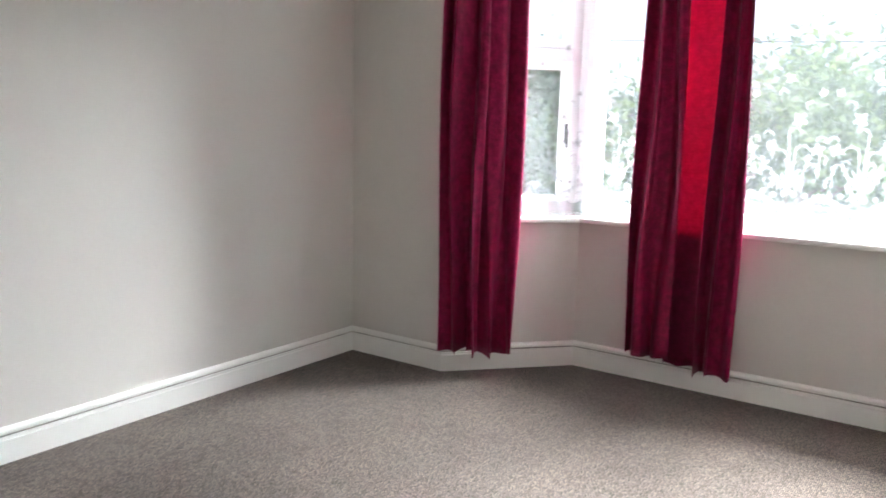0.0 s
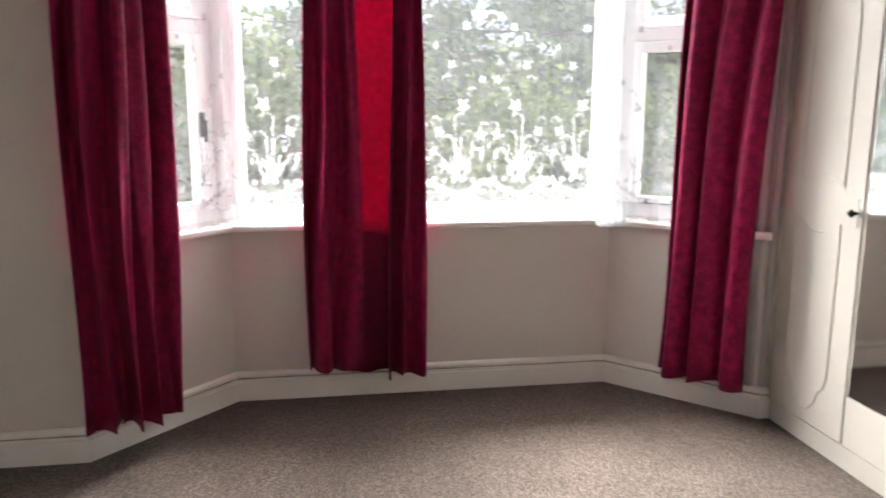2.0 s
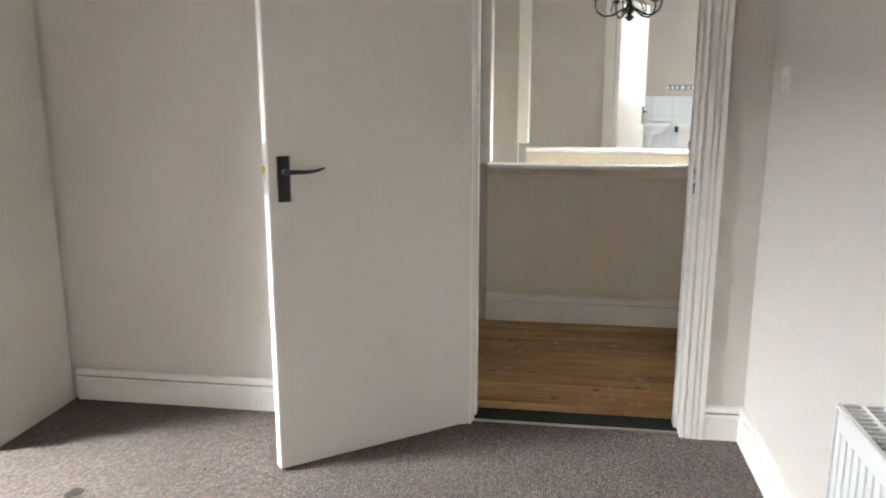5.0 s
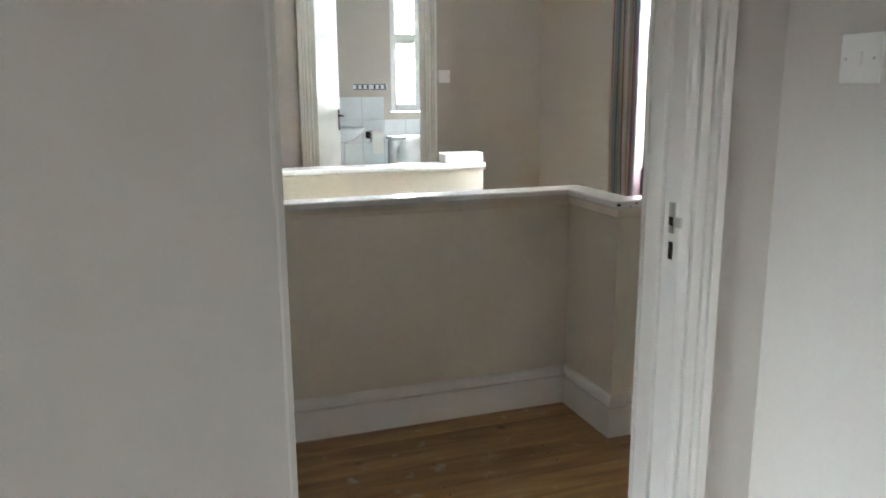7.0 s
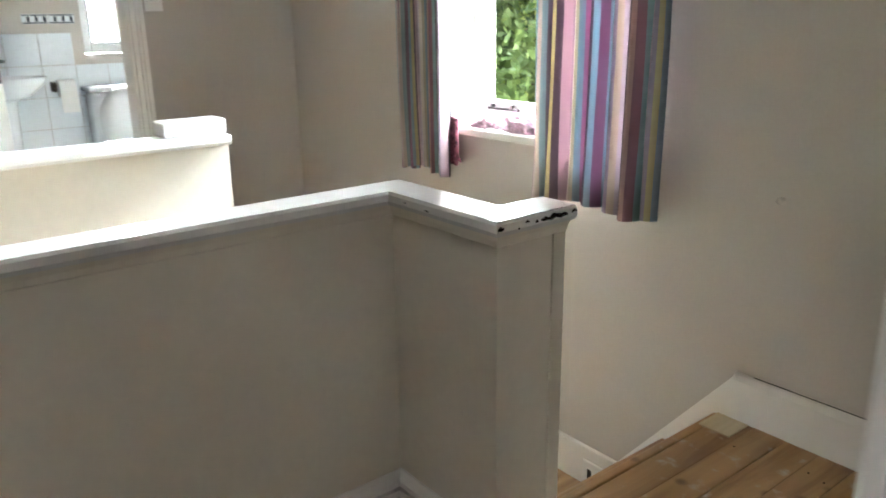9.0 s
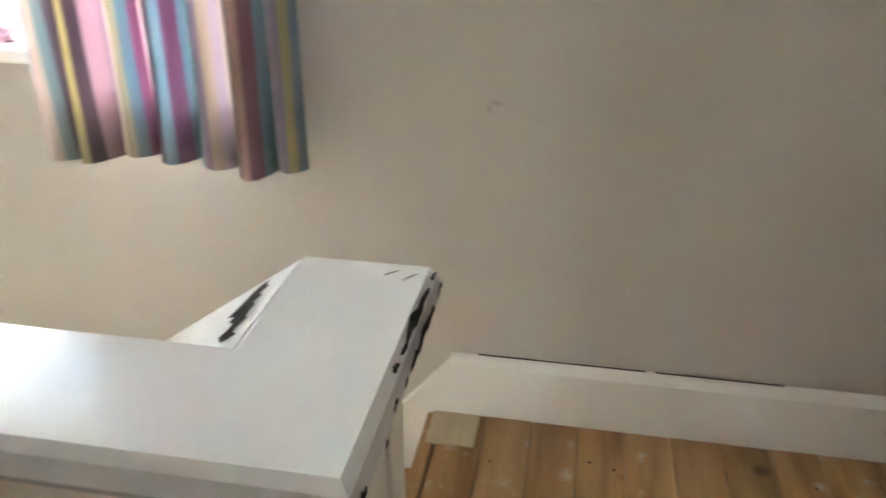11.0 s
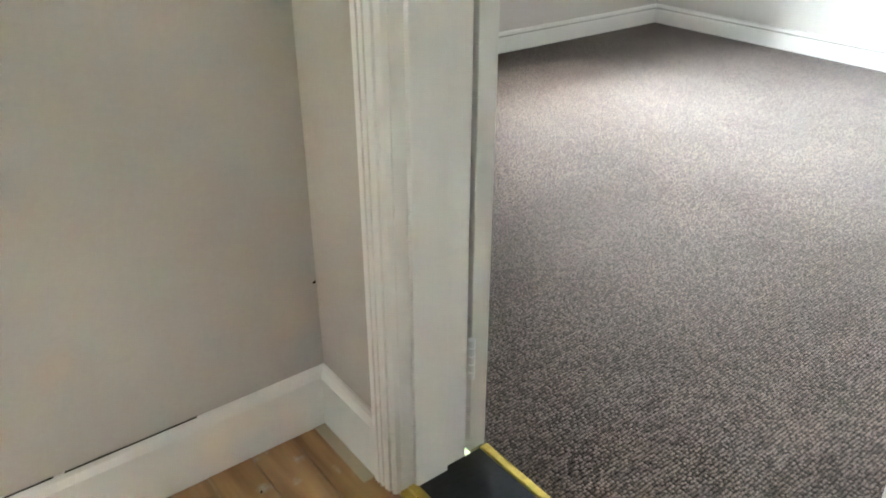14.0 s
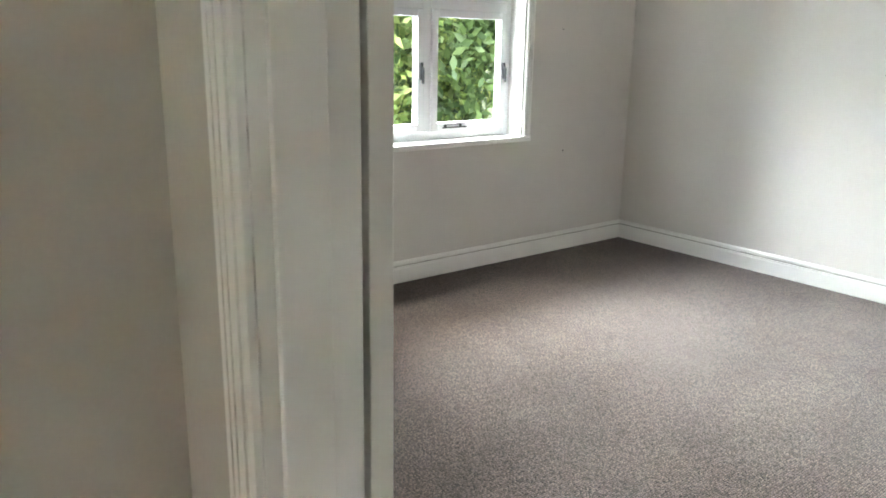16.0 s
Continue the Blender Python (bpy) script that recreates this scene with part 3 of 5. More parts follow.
window("window_bay_left", BAY[0], BAY[1], SILL, HEAD, 0.06, transom=1.6, label="white casement window with a top light in the bay")
window("window_bay_centre", BAY[1], BAY[2], SILL, HEAD, 0.06, label="wide fixed white window in the bay", opener=False)
window("window_bay_right", BAY[2], BAY[3], SILL, HEAD, 0.06, transom=1.6, label="white casement window with a top light in the bay")
for (x, y), nm in ((BAY[1], "left"), (BAY[2], "right")):
    bm = bmesh.new()
    cyl(bm, (x, y + 0.09, SILL), (x, y + 0.09, HEAD), 0.075, n=8)
    structure("bay_corner_post", bm, UPVC, "white corner post of the bay window", "window post")

# ---- skirtings: moulded in the bedrooms, plain on the landing ----
SK = 0.131
MOULD = [(0, 0), (0.02, 0), (0.02, SK - 0.046), (0.016, SK - 0.044), (0.016, SK - 0.033), (0.001, SK - 0.032), (0.001, SK - 0.025), (0.02, SK - 0.024), (0.022, SK - 0.016), (0.019, SK - 0.007), (0.010, SK), (0, SK)]
RIGHT = [(-d, h) for d, h in MOULD]


def skirting(path, profile, label="white moulded skirting board"):
    board = tagged(part("baseboard", sweep(path, profile), GLOSS), label, "skirting board", kind="structure")
    if profile is RIGHT:
        # darker strip paints in the groove's shade along with its dust
        part("groove_dust", sweep(path, [(-0.0012, SK - 0.0315), (-0.013, SK - 0.0315), (-0.009, SK - 0.0255), (-0.0012, SK - 0.0255)]), GROOVE_SHADE_GRIME, board, "dusty groove under the bead with its shade painted in")
    return board


skirting([(XW, YS1), (XW, YN), BAY[0], BAY[1], BAY[2], BAY[3], (0.37, YN)], RIGHT)
skirting([(XE, 2.17), (XE, D1[1] + 0.085)], RIGHT)
skirting([(XE, D1[0] - 0.085), (XE, YS1), (XW, YS1)], RIGHT)
skirting([(XE2, D2[0] - 0.085), (XE2, YS2), (XW2, YS2), (XW2, YN2), (XE2, YN2), (XE2, D2[1] + 0.085)], RIGHT)
SL = 0.153
PLAIN = [(0, 0), (0.022, 0), (0.022, SL - 0.02), (0.014, SL - 0.004), (0.006, SL), (0, SL)]
CAPPED = [(0, 0), (0.022, 0), (0.022, SL - 0.044), (0.002, SL - 0.043), (0.002, SL - 0.036), (0.02, SL - 0.035), (0.021, SL - 0.02), (0.015, SL - 0.008), (0.006, SL), (0, SL)]
PLAINR = [(-d, h) for d, h in PLAIN]
skirting([(2.0, YS), (XL, YS), (XL, D2[0] - 0.066)], PLAINR, "plain white gloss skirting board")
skirting([(XL, D2[1] + 0.066), (XL, D1[0] - 0.085)], PLAINR, "plain white gloss skirting board")
skirting([(XL, D1[1] + 0.085), (XL, 1.8), (XH, 1.8)], PLAINR, "plain white gloss skirting board")

# ---- doorways ----
ARCH = [(0, 0), (0, 0.012), (0.006, 0.018), (0.012, 0.018), (0.0145, 0.009), (0.018, 0.009), (0.0205, 0.02), (0.038, 0.023), (0.0405, 0.013), (0.044, 0.013), (0.0465, 0.023), (0.056, 0.025), (0.0585, 0.014), (0.062, 0.014), (0.0645, 0.025), (0.083, 0.025), (0.085, 0.02), (0.085, 0)]


def doorway(name, x_room, x_land, y0, y1, label, sides=("room", "land"), stop_at=None, wide=1.0, bare=None):
    """The lining, stops and moulded architraves of a doorway through a wall across x."""
    base = thing(name, label, "door frame", kind="structure")
    lo, hi = min(x_room, x_land) + 0.002, max(x_room, x_land) - 0.002
    t = 0.028
    part("door_lining", boxes((lo, y0 - t, 0, hi, y0, DOORH), (lo, y1, 0, hi, y1 + t, DOORH), (lo, y0 - t, DOORH, hi, y1 + t, DOORH + t), bevel=0.002), GLOSS, base)
    if stop_at is not None:
        a, b = stop_at
        part("door_stop", boxes((a, y0, 0, b, y0 + 0.012, DOORH), (a, y1 - 0.012, 0, b, y1, DOORH), (a, y0 + 0.012, DOORH - 0.012, b, y1 - 0.012, DOORH), bevel=0.002), GLOSS, base)
    for side in sides:
        x, out = (x_room, -1 if x_room < x_land else 1) if side == "room" else (x_land, 1 if x_room < x_land else -1)
        for y, w in ((y0, -1), (y1, 1)):
            if bare == (side, w):
                continue
            part("architrave", prism([(p * wide, q) for p, q in ARCH], (x, y, 0), (x, y, DOORH + 0.085), (0, w, 0), (out, 0, 0)), GLOSS, base)
        part("architrave", prism(ARCH, (x, y0 - 0.0, DOORH), (x, y1 + 0.0, DOORH), (0, 0, 1), (out, 0, 0)), GLOSS, base)
    return base


door_1 = doorway("door_1", XE, XL, D1[0], D1[1], "white gloss moulded door frame of the front bedroom", stop_at=(XE + 0.05, XL - 0.02))
part("strike_plate", boxes((XE + 0.014, D1[0], 0.958, XE + 0.034, D1[0] + 0.003, 1.02), (XE - 0.006, D1[0] - 0.001, 0.972, XE + 0.018, D1[0] + 0.004, 0.992), bevel=0.001), CHROME, door_1, "worn steel latch keep")
part("latch_hole", boxes((XE + 0.019, D1[0] + 0.0008, 0.974, XE + 0.03, D1[0] + 0.0045, 0.991)), DARK, door_1, "dark latch hole")
part("keyhole_plate", boxes((XE + 0.019, D1[0], 0.905, XE + 0.03, D1[0] + 0.0025, 0.94)), DARK, door_1, "dark slot for the door bolt")
door_2 = doorway("door_2", XE2, XL, D2[0], D2[1], "white gloss moulded door frame of the back bedroom", stop_at=(XE2 + 0.06, XL - 0.03), wide=0.78, bare=("room", -1))

# ---- back bedroom walls ----
W2 = (-2.07, -0.66)             # back window along x
structure("wall_west_back", boxes((XW2 - T, YS2 - T, -0.1, XW2, YN2, H)), WALL, "pale greige painted plaster wall")
structure("wall_north_back", boxes((XW2, YN2, -0.1, XE2, YN2 - 0.004, H)), WALL, "pale greige painted plaster wall")
structure("wall_south_back", boxes((XW2, YS2 - T, -0.1, W2[0], YS2, H), (W2[1], YS2 - T, -0.1, XE2 + 0.2, YS2, H), (W2[0], YS2 - T, -0.1, W2[1], YS2, 0.78), (W2[0], YS2 - T, 2.1, W2[1], YS2, H)), WALL, "pale greige plaster wall with a window")
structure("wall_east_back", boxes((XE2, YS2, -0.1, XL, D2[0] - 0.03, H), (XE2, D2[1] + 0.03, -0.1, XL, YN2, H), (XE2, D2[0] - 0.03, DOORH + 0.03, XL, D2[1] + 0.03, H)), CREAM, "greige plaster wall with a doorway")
w2 = window("window_back", (W2[1], YS2), (W2[0], YS2), 0.81, 2.1, 0.13, transom=1.6, mullions=(0.735,), label="white painted casement window over the garden")
part("window_sill", boxes((W2[0] - 0.05, YS2 - 0.2, 0.78, W2[1] + 0.05, YS2 + 0.035, 0.812), bevel=0.006), GLOSS, w2)
for x, w in ((W2[0], -1), (W2[1], 1)):
    part("architrave", prism([(p * 0.6, q) for p, q in ARCH], (x, YS2, 0.812), (x, YS2, 2.15), (w, 0, 0), (0, 1, 0)), GLOSS, w2)
    part("reveal", boxes((x, YS2 - 0.14, 0.812, x - w * 0.014, YS2, 2.1)), GLOSS, w2)

# ---- landing walls ----
W3 = (2.42, 3.42)              # stair window along x
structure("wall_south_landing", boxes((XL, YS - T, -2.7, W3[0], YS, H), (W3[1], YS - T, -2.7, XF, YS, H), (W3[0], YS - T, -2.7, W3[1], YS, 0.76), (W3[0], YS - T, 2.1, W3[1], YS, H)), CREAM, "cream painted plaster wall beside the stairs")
w3 = window("window_stair", (W3[1], YS), (W3[0], YS), 0.79, 2.1, 0.13, transom=1.62, mullions=(0.5,), label="white painted casement window over the stairs")
part("window_sill", boxes((W3[0] - 0.03, YS - 0.2, 0.76, W3[1] + 0.03, YS + 0.03, 0.792), bevel=0.006), GLOSS, w3)
for x, w in ((W3[0], -1), (W3[1], 1)):
    part("reveal", boxes((x, YS - 0.14, 0.792, x - w * 0.014, YS, 2.1)), GLOSS, w3)
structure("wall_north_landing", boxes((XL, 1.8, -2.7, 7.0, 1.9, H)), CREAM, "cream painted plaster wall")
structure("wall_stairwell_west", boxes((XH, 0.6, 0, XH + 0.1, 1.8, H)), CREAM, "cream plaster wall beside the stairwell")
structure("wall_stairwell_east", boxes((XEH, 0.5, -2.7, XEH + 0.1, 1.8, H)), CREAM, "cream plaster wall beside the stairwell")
tagged(part("stairwell_casing", boxes((XEH - 0.02, 0.43, 0.9, XEH + 0.12, 0.505, H), bevel=0.004), GLOSS), "white painted upright casing above the parapet", "trim", kind="structure")
tagged(part("stairwell_casing", boxes((XH - 0.018, 0.585, 0.87, XH + 0.118, 0.64, H), bevel=0.004), GLOSS), "white painted upright casing above the parapet", "trim", kind="structure")
BD = (-0.983, -0.205)          # bathroom doorway along y
structure("wall_far_landing", boxes((XF, YS - T, -0.3, XF + 0.1, BD[0] - 0.03, H), (XF, BD[1] + 0.03, -0.3, XF + 0.1, 1.8, H), (XF, BD[0] - 0.03, DOORH + 0.03, XF + 0.1, BD[1] + 0.03, H)), CREAM, "cream painted plaster wall with the bathroom door")
door_3 = doorway("door_3", XF + 0.1, XF, BD[0], BD[1], "white painted bathroom door frame")
skirting([(XF, BD[0] - 0.085), (XF, YS), (3.55, YS)], PLAINR, "plain white skirting board")
skirting([(XF, 1.8), (XF, BD[1] + 0.085)], PLAINR, "plain white skirting board")

# ---- parapets round the stairwell ----
CAP = 0.867


def parapet(name, path, thick, label, z0=-0.25):
    """A panelled half wall along a path with its thickness to the left, a bead and a rounded cap."""
    base = thing(name, label, "half wall", kind="structure")
    part("panel", sweep(path, [(0, z0), (thick, z0), (thick, CAP - 0.03), (0, CAP - 0.03)]), PANEL, base)
    part("bead", sweep(path, [(0.0, CAP - 0.062), (-0.008, CAP - 0.058), (-0.012, CAP - 0.045), (-0.02, CAP - 0.031), (0.0, CAP - 0.031)]), PANEL, base)
    part("cap_rail", sweep(path, [(-0.03, CAP - 0.03), (thick + 0.03, CAP - 0.03), (thick + 0.036, CAP - 0.02), (thick + 0.034, CAP - 0.006), (thick + 0.028, CAP), (-0.028, CAP), (-0.034, CAP - 0.006), (-0.036, CAP - 0.02)]), CAPGLOSS, base, "chipped white gloss cap rail")
    return base


west = parapet("stair_parapet", [(XH, 0.6), (XH, YJ), (XJ, YJ), (XJ, YJE)], 0.035, "cream panelled half wall with a white gloss cap")
part("corner_batten", boxes((XJ - 0.006, YJ - 0.035, SL, XJ, YJ + 0.006, CAP - 0.06), (XJ - 0.006, YJE, SL, XJ, YJE + 0.035, CAP - 0.06), (XJ - 0.006, YJE + 0.035, SL, XJ, YJ - 0.035, SL + 0.03), bevel=0.002), PANEL, west)
def chip(parent, origin, u, v, outline, label="dark chip in the paint"):
    """A flake of missing paint, proud by a hair, with a ragged outline along u and v."""
    bm = bmesh.new()
    o, u, v = Vector(origin), Vector(u), Vector(v)
    bm.faces.new([bm.verts.new(o + u * p + v * q) for p, q in outline])
    return part("chip", bm, CHIP_AND_SHADE, parent, label)


def ragged(length, width, seed, n=12):
    r = random.Random(seed)
    up = [(length * k / n, width * (0.25 + r.random() * 0.75) * math.sin(math.pi * (0.08 + 0.84 * k / n))) for k in range(n + 1)]
    return up + [(length * k / n, -width * (0.15 + r.random() * 0.3)) for k in range(n, -1, -1)]


EDGE = XJ - 0.0375
chip(west, (EDGE, YJE + 0.03, CAP - 0.013), (0, 1, 0), (0, 0, 1), ragged(0.075, 0.011, 1))
chip(west, (EDGE, YJE + 0.004, CAP - 0.01), (0, 1, 0), (0, 0, 1), ragged(0.016, 0.006, 2))
chip(west, (EDGE, YJE + 0.112, CAP - 0.014), (0, 1, 0), (0, 0, 1), ragged(0.008, 0.006, 3))
chip(west, (EDGE, YJE + 0.135, CAP - 0.010), (0, 1, 0), (0, 0, 1), ragged(0.012, 0.005, 4))
chip(west, (EDGE, YJE + 0.16, CAP - 0.02), (0, 1, 0), (0, 0, 1), ragged(0.006, 0.004, 5))
chip(west, (EDGE, YJ + 0.018, CAP - 0.014), (0, 1, 0), (0, 0, 1), ragged(0.016, 0.009, 6))
chip(west, (XJ - 0.022, YJE + 0.012, CAP + 0.0006), (0.6, 0.8, 0), (0.8, -0.6, 0), ragged(0.014, 0.002, 7))
chip(west, (XJ - 0.008, YJE + 0.01, CAP + 0.0006), (0.7, 0.7, 0), (0.7, -0.7, 0), ragged(0.012, 0.002, 8))
chip(west, (EDGE + 0.004, YJE + 0.03, CAP + 0.0007), (0, 1, 0), (1, 0, 0), ragged(0.08, 0.0055, 21))
chip(west, (EDGE + 0.004, YJE + 0.008, CAP + 0.0007), (0, 1, 0), (1, 0, 0), ragged(0.012, 0.0035, 22))
chip(west, (EDGE + 0.004, YJE + 0.118, CAP + 0.0007), (0, 1, 0), (1, 0, 0), ragged(0.01, 0.004, 23))
chip(west, (2.05, YJ + 0.0375, CAP - 0.016), (1, 0, 0), (0, 0, 1), ragged(0.018, 0.003, 9))
chip(west, (2.13, YJ + 0.0375, CAP - 0.012), (1, 0, 0), (0, 0, 1), ragged(0.009, 0.002, 10))
slope = part("sloping_rail", prism([(0, -0.03), (0.118, -0.03), (0.118, 0), (0, 0)], (XJ + 0.068, YJ - 0.068, CAP - 0.004), (XJ + 0.55, YJ - 0.068, CAP - 0.341), (0, -1, 0), (0, 0, 1)), CAPGLOSS, west, "white sloping stair rail top")
chip(slope, (XJ + 0.085, YJ - 0.09, CAP - 0.0145), (0.1, -1, -0.07), (0.82, 0.1, -0.573), ragged(0.085, 0.024, 12), "black scuff on the rail")
east = parapet("stair_parapet", [(XEH + 0.09, -0.82), (XEH + 0.09, 0.44)], 0.09, "cream panelled half wall across the stairwell")
part("newel_top", boxes((XEH + 0.02, -0.83, CAP + 0.0, XEH + 0.13, -0.62, CAP + 0.05), bevel=0.008), CAPGLOSS, east, "white gloss raised end block")
skirting([(XH, 0.6), (XH, YJ), (XJ, YJ), (XJ, YJE - 0.003)], [(-d, h) for d, h in CAPPED], "plain white gloss skirting board")

# sloping string boards down the stair
part("stair_string", prism([(0, 0), (0.03, 0), (0.03, 0.16), (0, 0.16)], (XJ + 0.06, YJ - 0.056, 0.70), (XJ + 0.72, YJ - 0.056, -0.02), (0, -1, 0), (0, 0, 1)), GLOSS, west)
tagged(part("stair_wall_string", prism([(0, -0.2), (0.02, -0.2), (0.02, 0.153), (0, 0.153)], (1.99, YS, 0.0), (2.43, YS, -0.53), (0, 1, 0), (0, 0, 1)), GLOSS), "white gloss sloping stair skirting", "skirting board", kind="structure")
tagged(part("quarter_landing_skirting", boxes((2.42, YS, -0.56, 3.2, YS + 0.02, -0.38), bevel=0.004), GLOSS), "white gloss skirting of the quarter landing", "skirting board", kind="structure")

# ---- stairs: three steps down to a quarter landing, then a flight down between the parapets ----
stairs = thing("stairs", "bare pine stairs down to a quarter landing", "stairs", kind="structure")
for k in range(2):
    part("tread", boxes((2.037 + 0.18 * k - 0.01, YS + 0.022, -0.18 * (k + 1) - 0.03, 2.037 + 0.18 * (k + 1) + 0.02, YJE + 0.12, -0.18 * (k + 1)), bevel=0.005), PINE, stairs)
for k in range(3):
    part("riser", boxes((2.037 + 0.18 * k, YS + 0.022, -0.18 * (k + 1), 2.037 + 0.18 * k + 0.015, YJE + 0.12, -0.18 * k - 0.03)), PALEPINE, stairs)
part("quarter_landing", boxes((2.397, YS + 0.022, -0.58, XEH + 0.3, YJ - 0.06, -0.54)), PINE, stairs)
for k in range(3):
    part("riser", boxes((XEH + 0.28 + 0.2 * k, YS + 0.022, -0.54 + 0.18 * k, XEH + 0.295 + 0.2 * k, -0.83, -0.36 + 0.18 * k)), PALEPINE, stairs)
for k in range(8):
    part("tread", boxes((XH + 0.06, YJ - 0.06 + 0.22 * k, -0.58 - 0.18 * (k + 1), XEH, YJ + 0.17 + 0.22 * k, -0.54 - 0.18 * (k + 1)), bevel=0.004), PINE, stairs)
structure("stairwell_lower_wall", boxes((XH + 0.0, YJ - 0.05, -2.7, XH + 0.055, 1.8, -0.25), (1.9, YJ - 0.055, -0.6, XH, YJ, -0.25)), CREAM, "cream plaster wall below the landing")
structure("ground_floor_hall", boxes((0.9, -2.2, -2.8, 5.0, 1.9, -2.7)), PINE, "dim hall floor at the foot of the stairs", "floor")

# ---- bathroom beyond ----
BX = XF + 1.55
W4 = (-1.47, -1.17)
structure("wall_bathroom_far", boxes((BX, -2.0, -0.1, BX + 0.2, W4[0], H), (BX, W4[1], -0.1, BX + 0.2, 0.6, H), (BX, W4[0], -0.1, BX + 0.2, W4[1], 1.03), (BX, W4[0], 2.15, BX + 0.2, W4[1], H)), CREAM, "cream bathroom wall above the tiles")
structure("wall_bathroom_north", boxes((XF + 0.1, 0.5, -0.1, BX, 0.6, H)), CREAM, "cream bathroom wall")
structure("wall_bathroom_south", boxes((XF + 0.1, -2.0, -0.1, BX, -1.9, H)), CREAM, "cream bathroom wall")
structure("floor_bathroom", boxes((XF, -2.0, -0.08, BX, 0.6, -0.03)), TILE, "pale bathroom floor", "floor")
bath_window = window("window_bathroom", (BX + 0.0, W4[1]), (BX + 0.0, W4[0]), 1.04, 2.15, 0.05, transom=1.67, label="white framed narrow bathroom window", opener=False)
for pane in bath_window.children_recursive:
    if pane.type == "MESH" and pane.data.materials[0] == GLASS:
        pane.data.materials[0] = FROST

# ---- door leaves ----
ang = math.degrees(math.atan2(1.109 - 0.5, 0.393 - XE))
leaf = thing("bedroom_door", "plain off-white flush door standing open into the carpeted room", "door", at=(XE, 0.512, 0))
mm = pose(XE, 0.512, 0, 0, 0, ang)
part("door_leaf", boxes((0.004, -0.041, 0.008, 0.768, 0, 1.985), bevel=0.002, m=mm), DOORW, leaf)
part("door_edge", boxes((0.768, -0.041, 0.008, 0.772, 0, 1.985), m=mm), GLOSS, leaf, "white gloss edge of the door")
handle = part("handle_plate", boxes((0.70, 0.0, 0.915, 0.742, 0.006, 1.06), (0.70, -0.047, 0.915, 0.742, -0.041, 1.06), bevel=0.003, m=mm), BLACK, leaf, "black iron handle plate")
bm = bmesh.new()
cyl(bm, (0.721, 0.004, 1.012), (0.721, 0.05, 1.012), 0.009)
tube(bm, [(0.726, 0.046, 1.012), (0.70, 0.05, 1.013), (0.665, 0.05, 1.011), (0.63, 0.047, 1.013), (0.60, 0.043, 1.02)], lambda s: 0.009 - 0.005 * s)
cyl(bm, (0.721, -0.045, 1.012), (0.721, -0.09, 1.012), 0.009)
tube(bm, [(0.726, -0.087, 1.012), (0.70, -0.091, 1.013), (0.665, -0.091, 1.011), (0.63, -0.088, 1.013), (0.60, -0.084, 1.02)], lambda s: 0.009 - 0.005 * s)
bmesh.ops.transform(bm, matrix=mm, verts=bm.verts)
part("lever", bm, BLACK, handle, smooth=True)
part("latch_plate", boxes((0.772, -0.033, 0.94, 0.774, -0.008, 1.1), bevel=0.0005, m=mm), CHROME, leaf, "steel latch plate")
part("latch_bolt", boxes((0.774, -0.027, 1.005, 0.784, -0.014, 1.03), bevel=0.002, m=mm), BRASS, leaf, "brass latch bolt")

leaf2 = thing("back_bedroom_door", "off-white flush door folded back against the wall", "door", at=(XE2, D2[0], 0))
m2 = pose(XE2 - 0.012, D2[0] + 0.005, 0, 0, 0, -92)
part("door_leaf", boxes((0.004, -0.040, 0.012, 0.76, 0.003, 1.98), bevel=0.002, m=m2), DOORW, leaf2)
for z in (0.22, 1.7):
    bm = bmesh.new()
    for j in range(5):
        cyl(bm, (XE2 - 0.004, D2[0] + 0.007, z + 0.0202 * j), (XE2 - 0.004, D2[0] + 0.007, z + 0.0202 * j + 0.0175), 0.008, n=10)
    part("hinge", bm, UPVC, leaf2, "painted-over butt hinge")

leaf3 = thing("bathroom_door", "white bathroom door standing open", "door", at=(XF + 0.1, BD[1], 0))
m3 = pose(XF + 0.1, BD[1] - 0.01, 0, 0, 0, -23)
part("door_leaf", boxes((0.004, -0.04, 0.01, 0.745, 0, 1.98), bevel=0.003, m=m3), GLOSS, leaf3)
bm = boxes((0.675, -0.047, 0.93, 0.71, -0.04, 1.09), bevel=0.003, m=m3)
part("handle_plate", bm, BLACK, leaf3)
bm = bmesh.new()
cyl(bm, (0.69, -0.045, 1.04), (0.69, -0.08, 1.04), 0.008)
tube(bm, [(0.69, -0.08, 1.04), (0.64, -0.082, 1.04), (0.59, -0.078, 1.045)], 0.007)
bmesh.ops.transform(bm, matrix=m3, verts=bm.verts)
part("lever", bm, BLACK, leaf3)


